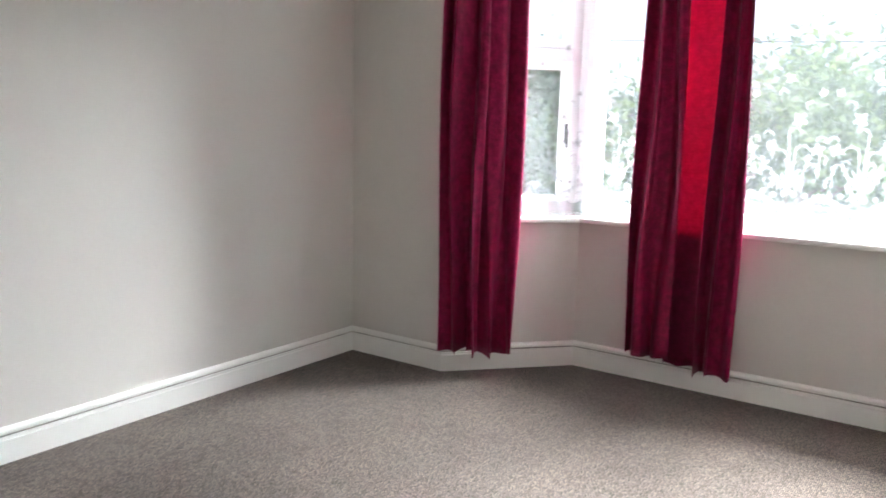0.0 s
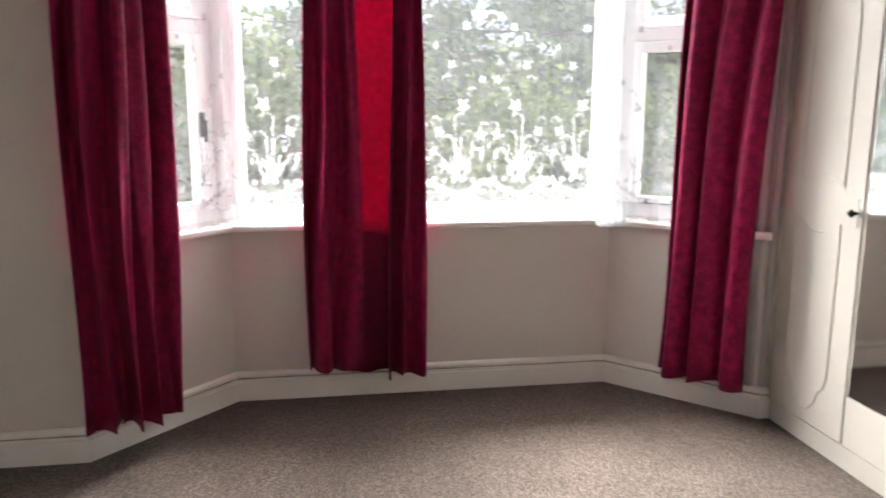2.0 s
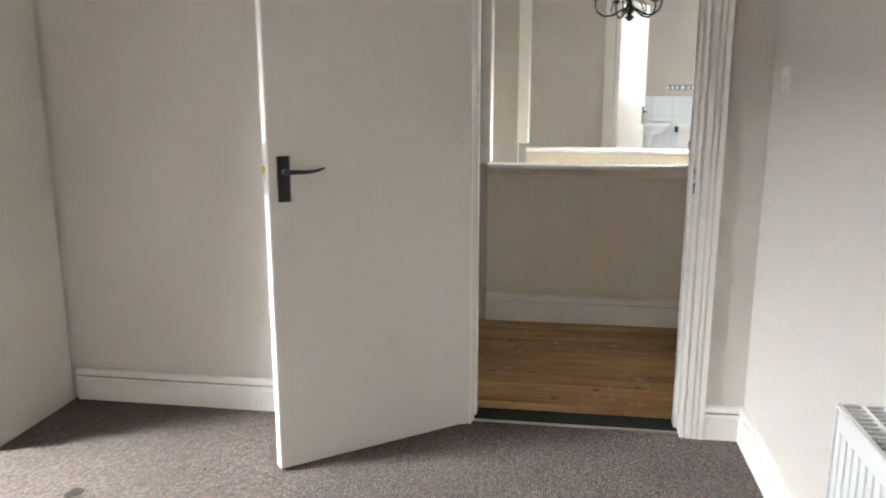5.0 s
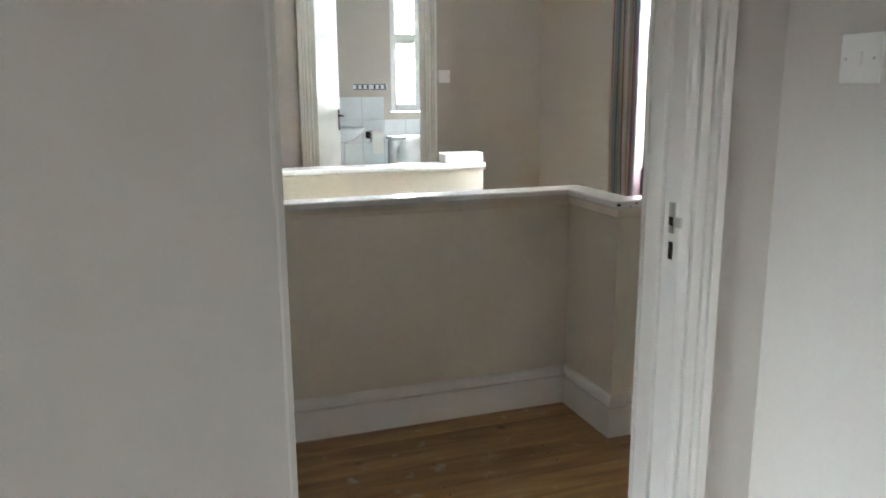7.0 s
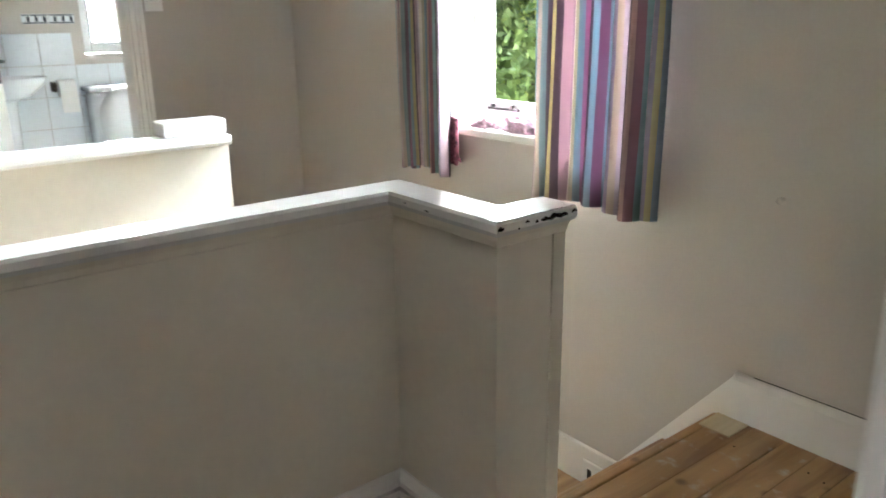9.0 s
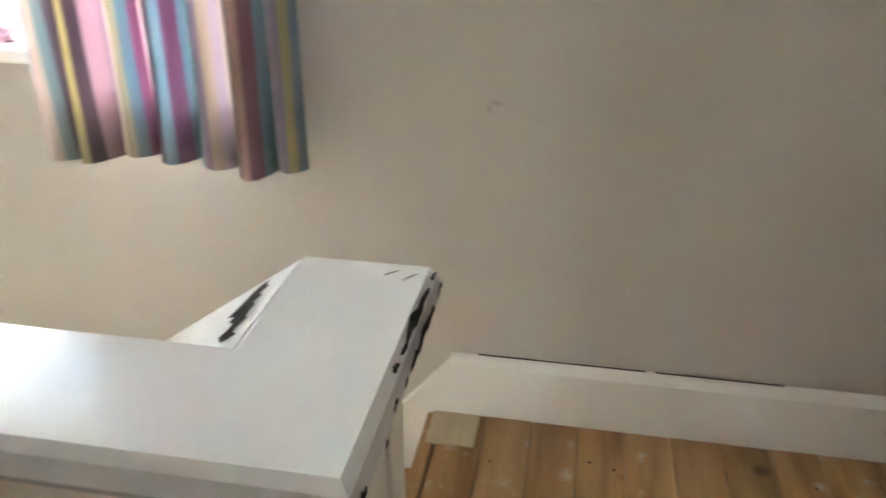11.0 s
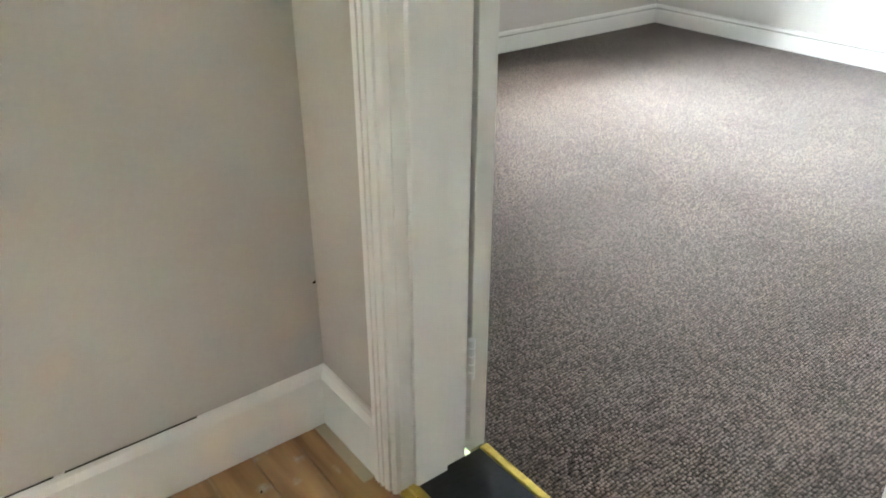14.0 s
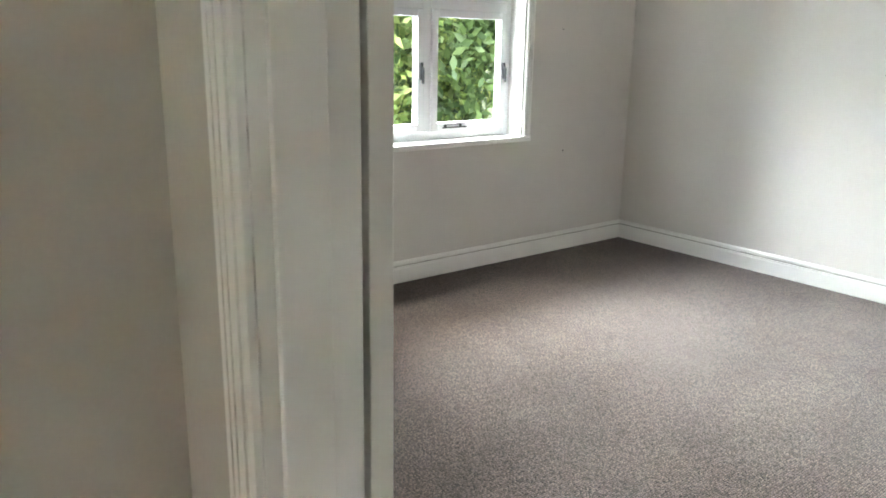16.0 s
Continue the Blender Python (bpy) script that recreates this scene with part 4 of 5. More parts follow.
# ---- wardrobe ----
def wardrobe():
    x0, x1, y0, y1, top = 0.356, XE - 0.021, 2.184, 3.365, 1.98
    w = thing("wardrobe", "cream fitted wardrobe with two panelled doors and a narrow mirror", "wardrobe", at=(0.6, 2.8, 0))
    for a in (y0, y1 - 0.018):
        part("side_panel", boxes((x0 + 0.02, a, 0.0, x1, a + 0.018, top), bevel=0.001), WARD, w)
    part("top_panel", boxes((x0 + 0.02, y0 + 0.018, top - 0.02, x1, y1 - 0.018, top), bevel=0.001), WARD, w)
    part("back_panel", boxes((x1 - 0.012, y0 + 0.018, 0.085, x1, y1 - 0.018, top - 0.02)), WARD, w)
    for a in (2.64, 2.9):
        part("divider", boxes((x0 + 0.03, a, 0.085, x1 - 0.02, a + 0.015, top - 0.02)), WARD, w)
    part("plinth", boxes((x0 + 0.006, y0 + 0.018, 0, x0 + 0.024, y1 - 0.018, 0.083), bevel=0.001), WARD, w)
    part("lower_panel", boxes((x0 + 0.004, 2.652, 0.085, x0 + 0.022, 2.9, 0.27), bevel=0.002), WARD, w)
    mir = part("mirror_door", boxes((x0 + 0.006, 2.652, 0.272, x0 + 0.02, 2.9, top - 0.022), bevel=0.001), WARD, w)
    part("mirror", boxes((x0 + 0.002, 2.672, 0.276, x0 + 0.006, 2.886, top - 0.03)), MIRROR, mir, "tall narrow mirror")
    for a, b, ky in ((2.188, 2.648, 2.605), (2.904, 3.36, 2.929)):
        d = part("wardrobe_door", boxes((x0, a, 0.088, x0 + 0.018, b, top - 0.006), bevel=0.004), WARD, w)
        mid, lo, hi = (a + b) / 2, a + 0.105, b - 0.105
        nx = (-1, 0, 0)

        def bead(pts):
            bm = bmesh.new()
            ribbon(bm, [(x0 - 0.0005, y, z) for y, z in pts], 0.0065, nx, 0.0035)
            part("moulding", bm, WARD, d)

        def arc(c, r, a0, a1, n=14):
            return [(c[0] + r * math.cos(radians(a0 + (a1 - a0) * k / n)), c[1] + r * math.sin(radians(a0 + (a1 - a0) * k / n))) for k in range(n + 1)]
        hw = (hi - lo) / 2
        # upper panel: upright sides, shouldered top, bowed foot
        bead([(lo, 1.01), (lo, 1.60), (lo + 0.012, 1.66), (lo + 0.05, 1.70), (lo + 0.062, 1.745), (mid - 0.03, 1.79), (mid, 1.797), (mid + 0.03, 1.79), (hi - 0.062, 1.745), (hi - 0.05, 1.70), (hi - 0.012, 1.66), (hi, 1.60), (hi, 1.01)])
        bead([(lo, 1.0)] + arc((mid, 0.86), math.hypot(hw, 0.14), 180 - math.degrees(math.atan2(0.14, hw)), 100, 10))
        bead(arc((mid, 1.02), math.hypot(hw, 0.14), -100 + 0, -math.degrees(math.atan2(0.14, hw)), 10))
        # lower panel: upright sides, shouldered foot
        bead([(lo, 0.875), (lo, 0.30), (lo + 0.012, 0.255), (lo + 0.045, 0.225), (lo + 0.06, 0.18), (mid - 0.03, 0.145), (mid, 0.14), (mid + 0.03, 0.145), (hi - 0.06, 0.18), (hi - 0.045, 0.225), (hi - 0.012, 0.255), (hi, 0.30), (hi, 0.875)])
        bm = bmesh.new()
        cyl(bm, (x0, ky, 0.928), (x0 - 0.022, ky, 0.928), 0.006, n=10)
        cyl(bm, (x0 - 0.02, ky, 0.928), (x0 - 0.026, ky, 0.928), 0.008, 0.015, n=12)
        cyl(bm, (x0 - 0.026, ky, 0.928), (x0 - 0.036, ky, 0.928), 0.015, 0.007, n=12)
        knob = part("knob", bm, DARK, d, "small dark bronze knob")
        bm = boxes((x0 - 0.003, ky - 0.005, 0.876, x0, ky + 0.005, 0.98), bevel=0.001)
        cyl(bm, (x0 - 0.004, ky, 0.928), (x0, ky, 0.928), 0.017, n=16)
        part("backplate", bm, CHROME, knob, "slim worn metal plate behind the knob")
    return w


wardrobe()


# ---- curtains ----
def drape(bm, a, b, z0, z1, folds, depth, seed, gather=0.0, uvs=0.0, wander=0.02, hem=0.008, shear=0.0, twist=0.5, edge=0.0, flare=0.0):
    """A hanging cloth between two plan points: upright folds that drift, gather and end in an uneven hem."""
    rnd = random.Random(seed)
    a, b = Vector((*a, 0)), Vector((*b, 0))
    d = (b - a)
    n = Vector((-d.y, d.x, 0)).normalized()
    nu, nz = max(40, folds * 12), 40
    ph = [rnd.uniform(0, 6.28) for _ in range(6)]
    weight = [rnd.uniform(0.55, 1.3) for _ in range(folds + 2)]
    uv = bm.loops.layers.uv.active or bm.loops.layers.uv.new("UVMap")
    grid = []
    for i in range(nu + 1):
        u = i / nu
        col = []
        for j in range(nz + 1):
            v = j / nz
            z = z0 + (z1 - z0) * v + (hem * 0.5 * math.sin(u * folds * 6.28 + ph[5]) + hem * 0.8 * math.sin(u * 9 + ph[4])) * (1 - v)
            k = u * folds
            amp = depth * (weight[int(k)] * (1 - k % 1) + weight[int(k) + 1] * (k % 1)) * (0.75 + 0.45 * (1 - v))
            turn = k * 6.283 + twist * math.sin(3 * v + ph[0] + 1.3 * u) + 0.5 * twist * math.sin(7 * v + ph[4] + 2.1 * u)
            off = amp * (math.sin(turn) + 0.25 * math.sin(2 * turn + ph[1]) + 0.22 * math.sin(k * 9.1 + ph[1] + 1.2 * v))
            side = wander * (math.sin(2.6 * v + ph[2]) * (1 - abs(2 * u - 1)) + edge * math.sin(5.2 * v + ph[0] + 2.5 * u)) + flare * (u - 0.5) * (1 - v) ** 2 + gather * (0.5 - u) * math.sin(math.pi * v) + shear * v
            lean = 0.35 * amp * math.cos(k * 6.283 + ph[3] + 1.1 * v)
            col.append(bm.verts.new(a + d * u + d.normalized() * (side + lean) + n * off + Vector((0, 0, z))))
        grid.append(col)
    for i in range(nu):
        for j in range(nz):
            f = bm.faces.new((grid[i][j], grid[i + 1][j], grid[i + 1][j + 1], grid[i][j + 1]))
            f.smooth = True
            for lp, (p, q) in zip(f.loops, ((i, j), (i + 1, j), (i + 1, j + 1), (i, j + 1))):
                lp[uv].uv = (uvs * p / nu, q / nz)


def cloth_part(name, bm, material, parent, thick=0.003, label=""):
    ob = part(name, bm, material, parent, label, smooth=True)
    s = ob.modifiers.new("thickness", "SOLIDIFY")
    s.thickness = thick
    return ob


def red_curtain(label, pieces, lining=None, at=(0, 0, 0), shear=0.0):
    c = thing("curtain", label, "curtain", group="red bay curtains", at=at)
    for a, b, z0, folds, depth, seed in pieces:
        bm = bmesh.new()
        thin = folds == 1
        drape(bm, a, b, z0, 2.2, folds, depth, seed, wander=0.022, hem=0.012, shear=shear, twist=0.2 if thin else 0.75, edge=0.0 if thin else 0.55, flare=0.0 if thin else 0.02)
        cloth_part("drape", bm, THIN_VELVET if thin else VELVET, c, label="single layer that daylight shines through" if thin else "")
    if lining:
        bm = bmesh.new()
        drape(bm, lining[0], lining[1], lining[2], 2.2, 3, 0.008, 5)
        cloth_part("lining", bm, GREYLINING, c, label="grey curtain lining")
    return c


red_curtain("burgundy crushed velvet curtain hanging over the bay corner", [((-2.315, 3.30), (-2.14, 3.40), 0.125, 2, 0.042, 3), ((-2.17, 3.38), (-2.04, 3.56), 0.105, 2, 0.038, 8)], at=(-2.2, 3.4, 0))
red_curtain("burgundy crushed velvet curtain, bright where daylight shines through", [((-1.535, 3.80), (-1.325, 3.785), 0.15, 2, 0.032, 12), ((-1.36, 3.83), (-1.13, 3.835), 0.125, 1, 0.003, 21), ((-1.175, 3.79), (-1.04, 3.80), 0.115, 2, 0.03, 33)], at=(-1.27, 3.8, 0))
red_curtain("burgundy crushed velvet curtain beside the wardrobe", [((-0.03, 3.63), (0.205, 3.35), 0.13, 3, 0.03, 14)], lining=((0.215, 3.45), (0.345, 3.362), 0.14), at=(0.1, 3.5, 0), shear=0.07)
# curtain track round the bay, hidden above
tagged(part("curtain_track", sweep([(p[0], p[1] - 0.09) for p in BAY], [(0, 2.2), (0.02, 2.2), (0.02, 2.23), (0, 2.23)]), PLASTIC), "white curtain track round the bay", "curtain track", kind="structure")


def lace_motif(bm, o, d, n, flip, seed):
    """One repeat of the lace: a cushion of blossoms, stems that curl over, slim leaves and butterflies, thinning out upwards."""
    o, d, n = Vector(o), Vector(d), Vector(n)
    r = random.Random(seed)

    def at(p, q):
        return o + d * (p * flip) + Vector((0, 0, q))

    def curl(x, z, rad, a0, a1, tail, w=0.0055):
        """A stem from its tail up into part of a ring that tightens towards its end."""
        pts = []
        for i in range(14):
            f = i / 13
            a, rr = radians(a0 + (a1 - a0) * f), rad * (1 - 0.4 * f * f)
            pts.append((x + rr * math.cos(a), z + rr * math.sin(a)))
        foot = [(pts[0][0] + (tail[0] - pts[0][0]) * (1 - f / 4), pts[0][1] + (tail[1] - pts[0][1]) * (1 - f / 4)) for f in range(4)] if tail else []
        ribbon(bm, [at(*p) for p in foot + pts], w, n, 0.001, taper=True)

    def stroke(x, z, a, length, w):
        ca, sa = math.cos(radians(a)), math.sin(radians(a))
        ribbon(bm, [at(x + ca * length * k / 4 - sa * 0.1 * length * math.sin(0.78 * k), z + sa * length * k / 4 + ca * 0.1 * length * math.sin(0.78 * k)) for k in range(5)], w, n, 0.001, taper=True)

    def butterfly(x, z, size, tilt):
        for a, k in ((50, 1.0), (105, 1.0), (-20, 0.7), (185, 0.7)):
            stroke(x, z, a + tilt, size * k, size * 0.55)
        stroke(x, z, 255 + tilt, size * 0.8, size * 0.15)

    def blossom(x, z, size, turn):
        for k in range(5):
            stroke(x, z, 72 * k + turn, size, size * 0.55)

    for x, z, rad, a0, a1, tail in ((0.045, 0.35, 0.035, 190, -40, (0.005, 0.2)), (-0.055, 0.33, 0.036, -10, 230, (-0.01, 0.2)), (0.085, 0.28, 0.028, 170, -60, (0.02, 0.18)), (-0.10, 0.26, 0.026, 10, 250, (-0.03, 0.18)),
                                    (0.01, 0.43, 0.03, 200, -30, (-0.005, 0.24)), (-0.105, 0.42, 0.024, 0, 230, None), (0.115, 0.40, 0.022, 190, -50, None), (0.06, 0.545, 0.024, 30, 250, None), (-0.05, 0.60, 0.022, 200, -40, None)):
        curl(x, z, rad, a0, a1, tail)
    for k in range(10):
        x, z = -0.125 + 0.0275 * k + r.uniform(-0.008, 0.008), r.uniform(0.2, 0.34)
        curl(x, z, r.uniform(0.011, 0.018), *((180, -60) if k % 2 else (0, 240)), (x + r.uniform(-0.02, 0.02), z - 0.06), 0.004)
        stroke(x + 0.01, z - 0.03, r.uniform(40, 140), 0.035, 0.009)
    for a in (48, 66, 84, 100, 118, 136):
        stroke(0.002 * (a - 90) * 0.3, 0.17, a, 0.10 + 0.03 * r.random(), 0.013)
    for x, z, size, tilt in ((0.02, 0.485, 0.038, 10), (0.095, 0.36, 0.034, -25), (-0.085, 0.375, 0.03, 20), (-0.03, 0.66, 0.026, 15), (0.1, 0.60, 0.022, -10), (0.03, 0.82, 0.024, 5), (-0.1, 0.74, 0.016, 30), (-0.06, 0.97, 0.02, -15), (0.09, 1.08, 0.02, 10), (0.0, 1.2, 0.018, 0)):
        butterfly(x, z, size, tilt)
    for k in range(13):
        x = -0.13 + 0.0217 * k
        blossom(x, 0.125 + 0.028 * math.cos(x * 23.3) * -1 + 0.012 * r.random(), 0.017, r.uniform(0, 72))
        if k % 2:
            blossom(x, 0.165 + 0.012 * r.random(), 0.014, r.uniform(0, 72))
    for k in range(9):
        stroke(-0.13 + 0.0325 * k, 0.095 - 0.022 * math.cos((-0.13 + 0.0325 * k) * 23.3), 20 if k % 2 else 160, 0.03, 0.006)


def net_curtain(a, b, z0, z1, folds, seed, repeats, label, cloth, depth=0.006, hem=0.012):
    c = thing("net_curtain", label, "net curtain", group="bay net curtains", at=(*a, z0))
    bm = bmesh.new()
    drape(bm, a, b, z0, z1, folds, depth, seed, hem=hem, wander=0.004)
    part("net", bm, cloth, c, smooth=True)
    av, bv = Vector((*a, 0)), Vector((*b, 0))
    d = (bv - av).normalized()
    n = Vector((d.y, -d.x, 0))
    L = (bv - av).length
    bm = bmesh.new()
    for k in range(repeats):
        lace_motif(bm, av + d * (L * (k + 0.5) / repeats) + n * 0.016 + Vector((0, 0, z0)), d, n, 1 if k % 4 else -1, seed * 20 + k)
    if repeats:
        tagged(part("lace_pattern", bm, LACE, c), "white lace blossoms, curling stems and butterflies", kind="stuff")
    bm = bmesh.new()
    pts = [av + d * (L * k / 60) + n * 0.014 + Vector((0, 0, z0 + 0.012 * abs(math.sin(k * 0.52)))) for k in range(61)]
    ribbon(bm, pts, 0.03, n, 0.001)
    part("scalloped_hem", bm, LACE, c)
    return c


net_curtain((-2.28, 3.405), (-1.83, 3.885), 0.80, 2.15, 6, 2, 2, "sheer white net hanging loose in the bay", SIDE_NET)
net_curtain((-1.82, 3.905), (-0.20, 3.905), 0.80, 2.15, 16, 4, 6, "white lace-edged net curtain across the bay window", NET)
net_curtain((-0.19, 3.89), (0.28, 3.40), 0.79, 2.15, 6, 6, 2, "white lace-edged net curtain in the bay corner", SIDE_NET)
net_curtain((-0.245, 3.842), (-0.125, 3.795), 0.765, 2.15, 4, 9, 0, "gathered end of a white net hanging over the sill", SIDE_NET, depth=0.012)


def striped_curtain(a, b, z0, folds, seed, reps, label):
    c = thing("striped_curtain", label, "curtain", group="striped stair curtains", at=(*a, z0))
    bm = bmesh.new()
    drape(bm, a, b, z0, 2.2, folds, 0.036, seed, uvs=reps, hem=0.014)
    cloth_part("drape", bm, STRIPES, c)
    return c


striped_curtain((2.83, YS + 0.1), (2.27, YS + 0.1), 0.61, 7, 41, 3.0, "short curtain in blue, plum, pink and mustard stripes")
striped_curtain((3.66, YS + 0.09), (3.30, YS + 0.1), 0.60, 5, 47, 2.0, "short multicoloured striped curtain tied to one side")
bm = bmesh.new()
cyl(bm, (2.15, YS + 0.1, 2.21), (3.8, YS + 0.1, 2.21), 0.012)
tagged(part("curtain_pole", bm, UPVC), "white curtain pole above the stair window", "curtain pole")


def crumpled(name, centre, size, seed, material, label):
    bm = bmesh.new()
    bmesh.ops.create_icosphere(bm, subdivisions=4, radius=1)
    for v in bm.verts:
        k = 0.75 + 0.6 * noise.noise(v.co * 2.1 + Vector((seed, 0, 0))) + 0.25 * noise.noise(v.co * 6 + Vector((0, seed, 0)))
        v.co = Vector((v.co.x * size[0] * k, v.co.y * size[1] * k, max(-0.2, v.co.z * k) * size[2])) + Vector(centre)
    low = min(v.co.z for v in bm.verts)
    for v in bm.verts:
        v.co.z += centre[2] - low
    return tagged(part(name, bm, material, smooth=True), label, "cloth")


crumpled("printed_cloth", (3.0, YS - 0.03, 0.792), (0.13, 0.045, 0.06), 3, CLOTH_PINK, "crumpled pink printed cloth on the window sill")
crumpled("printed_cloth", (2.82, YS - 0.04, 0.792), (0.08, 0.04, 0.05), 9, CLOTH_PINK, "crumpled pink and white cloth on the window sill")
crumpled("printed_cloth", (3.2, YS - 0.03, 0.792), (0.09, 0.045, 0.045), 15, CLOTH_PINK, "crumpled pale printed cloth on the window sill")
bm = bmesh.new()
drape(bm, (3.40, YS + 0.055), (3.29, YS + 0.055), 0.64, 0.83, 2, 0.014, 4, hem=0.02)
tb = tagged(part("curtain_tieback", bm, CLOTH_DARK, smooth=True), "dark floral cloth tieback hanging by the curtain", "tieback")
tb.modifiers.new("thickness", "SOLIDIFY").thickness = 0.012


# ---- radiator ----
def radiator():
    x0, x1, y0, y1, z0, z1 = -1.36, -0.335, YS1 + 0.035, YS1 + 0.125, 0.14, 0.652
    r = thing("radiator", "white enamelled panel radiator with a top grille", "radiator", at=((x0 + x1) / 2, YS1, z0))
    bm = boxes((x0, y1 - 0.012, z0, x1, y1, z1 - 0.01), (x0, y0, z0, x1, y0 + 0.012, z1 - 0.01), bevel=0.005)
    n = 30
    for k in range(n):
        x = x0 + 0.03 + (x1 - x0 - 0.06) * k / (n - 1)
        part("rib", boxes((x - 0.006, y1 + 0.0005, z0 + 0.04, x + 0.006, y1 + 0.005, z1 - 0.05), bevel=0.002), RADW, r)
    part("panel", bm, RADW, r)
    part("side_cover", boxes((x1, y0 - 0.004, z0 + 0.02, x1 + 0.004, y1 + 0.004, z1), bevel=0.001), RADW, r)
    part("side_cover", boxes((x0 - 0.004, y0 - 0.004, z0 + 0.02, x0, y1 + 0.004, z1), bevel=0.001), RADW, r)
    bm = boxes((x0, y0 - 0.004, z1 - 0.008, x1, y0 + 0.006, z1), (x0, y1 - 0.006, z1 - 0.008, x1, y1 + 0.004, z1), (x0, (y0 + y1) / 2 - 0.004, z1 - 0.006, x1, (y0 + y1) / 2 + 0.004, z1))
    for k in range(52):
        x = x0 + (x1 - x0) * k / 51
        box(bm, x - 0.0025, y0 + 0.006, z1 - 0.006, x + 0.0025, y1 - 0.006, z1 - 0.001)
    part("top_grille", bm, RADW, r)
    # dark filler block: the shade inside the radiator is put in as colour
    part("fins", boxes((x0 + 0.01, y0 + 0.02, z0 + 0.05, x1 - 0.01, y1 - 0.02, z1 - 0.06)), DARK, r, "dark block standing for the shade between the panels")
    for xb in (x0 + 0.15, x1 - 0.19):
        part("bracket", boxes((xb, YS1, z0 + 0.1, xb + 0.04, y0, z1 - 0.1)), RADW, r)
    bm = bmesh.new()
    cyl(bm, (x1 + 0.03, y0 + 0.05, 0.0), (x1 + 0.03, y0 + 0.05, z0 + 0.06), 0.008)
    cyl(bm, (x1, y0 + 0.05, z0 + 0.05), (x1 + 0.05, y0 + 0.05, z0 + 0.05), 0.011)
    part("valve_pipe", bm, CHROME, r)
    return r


radiator()


def switch(centre, normal, label, gang=1):
    c, n = Vector(centre), Vector(normal)
    u = Vector((-n.y, n.x, 0))
    m = Matrix(((u.x, n.x, 0, c.x), (u.y, n.y, 0, c.y), (0, 0, 1, c.z), (0, 0, 0, 1)))
    s = thing("light_switch", label, "light switch", at=centre)
    part("plate", boxes((-0.043, 0, -0.043, 0.043, 0.009, 0.043), bevel=0.003, m=m), PLASTIC, s)
    part("rocker", boxes((-0.006, 0.008, -0.012, 0.006, 0.013, 0.012), bevel=0.002, m=m), PLASTIC, s)
    for x in (-0.03, 0.03):
        bm = bmesh.new()
        cyl(bm, (x, 0.009, 0), (x, 0.0105, 0), 0.003, n=8)
        bmesh.ops.transform(bm, matrix=m, verts=bm.verts)
        part("screw", bm, CHROME, s)


switch((0.69, YS1, 1.29), (0, 1, 0), "white plastic light switch on the greige wall")
switch((XF, -1.125, 1.32), (-1, 0, 0), "white plastic light switch beside the bathroom door")

sock = thing("wall_socket", "white double socket on the stair skirting", "socket", at=(2.5, YS, -0.45))
part("plate", boxes((2.43, YS + 0.02, -0.52, 2.58, YS + 0.03, -0.43), bevel=0.003), PLASTIC, sock)
for xs in (2.455, 2.535):
    part("socket_slot", boxes((xs, YS + 0.03, -0.50, xs + 0.02, YS + 0.031, -0.46)), DARK, sock)


# ---- chandelier over the stairwell ----
def chandelier():
    cx, cy, zb = 3.0, -0.165, 1.65
    c = thing("chandelier", "dark bronze chandelier with curling arms over the stairwell", "chandelier", at=(cx, cy, zb))
    bm = bmesh.new()
    lathe(bm, (cx, cy, zb), [(0.002, 0), (0.012, 0.004), (0.018, 0.014), (0.03, 0.02), (0.022, 0.03), (0.012, 0.04), (0.03, 0.06), (0.034, 0.075), (0.014, 0.1), (0.012, 0.16), (0.02, 0.18), (0.008, 0.2), (0.006, 0.3)])
    part("stem", bm, DARK, c, smooth=True)
    for k in range(5):
        a = radians(72 * k + 20)
        d = Vector((math.cos(a), math.sin(a), 0))
        o = Vector((cx, cy, zb + 0.065))
        bm = bmesh.new()
        tube(bm, [o + d * r + Vector((0, 0, h)) for r, h in ((0.01, 0.02), (0.05, 0.0), (0.10, -0.03), (0.15, -0.035), (0.19, -0.01), (0.205, 0.03), (0.2, 0.06))], 0.0055, 8)
        tube(bm, [o + d * r + Vector((0, 0, h)) for r, h in ((0.03, 0.07), (0.07, 0.06), (0.10, 0.03), (0.11, 0.0), (0.1, -0.028))], 0.004, 6)
        arm = part("arm", bm, DARK, c, smooth=True)
        bm = bmesh.new()
        p = o + d * 0.2 + Vector((0, 0, 0.06))
        lathe(bm, p, [(0.004, -0.006), (0.022, 0.0), (0.03, 0.008), (0.012, 0.012), (0.012, 0.07), (0.004, 0.072)], n=14)
        part("candle_cup", bm, DARK, arm, smooth=True)
    bm = bmesh.new()
    for k in range(17):
        z = zb + 0.3 + 0.026 * k
        ring = [Vector((cx, cy, z)) + (Vector((0.007 * math.cos(a), 0, 0.016 * math.sin(a))) if k % 2 else Vector((0, 0.007 * math.cos(a), 0.016 * math.sin(a)))) for a in [2 * math.pi * j / 8 for j in range(9)]]
        tube(bm, ring, 0.0022, 5)
    part("chain", bm, DARK, c)
    bm = bmesh.new()
    lathe(bm, (cx, cy, H - 0.03), [(0.01, -0.01), (0.04, 0.0), (0.055, 0.03)])
    part("ceiling_rose", bm, DARK, c)


chandelier()

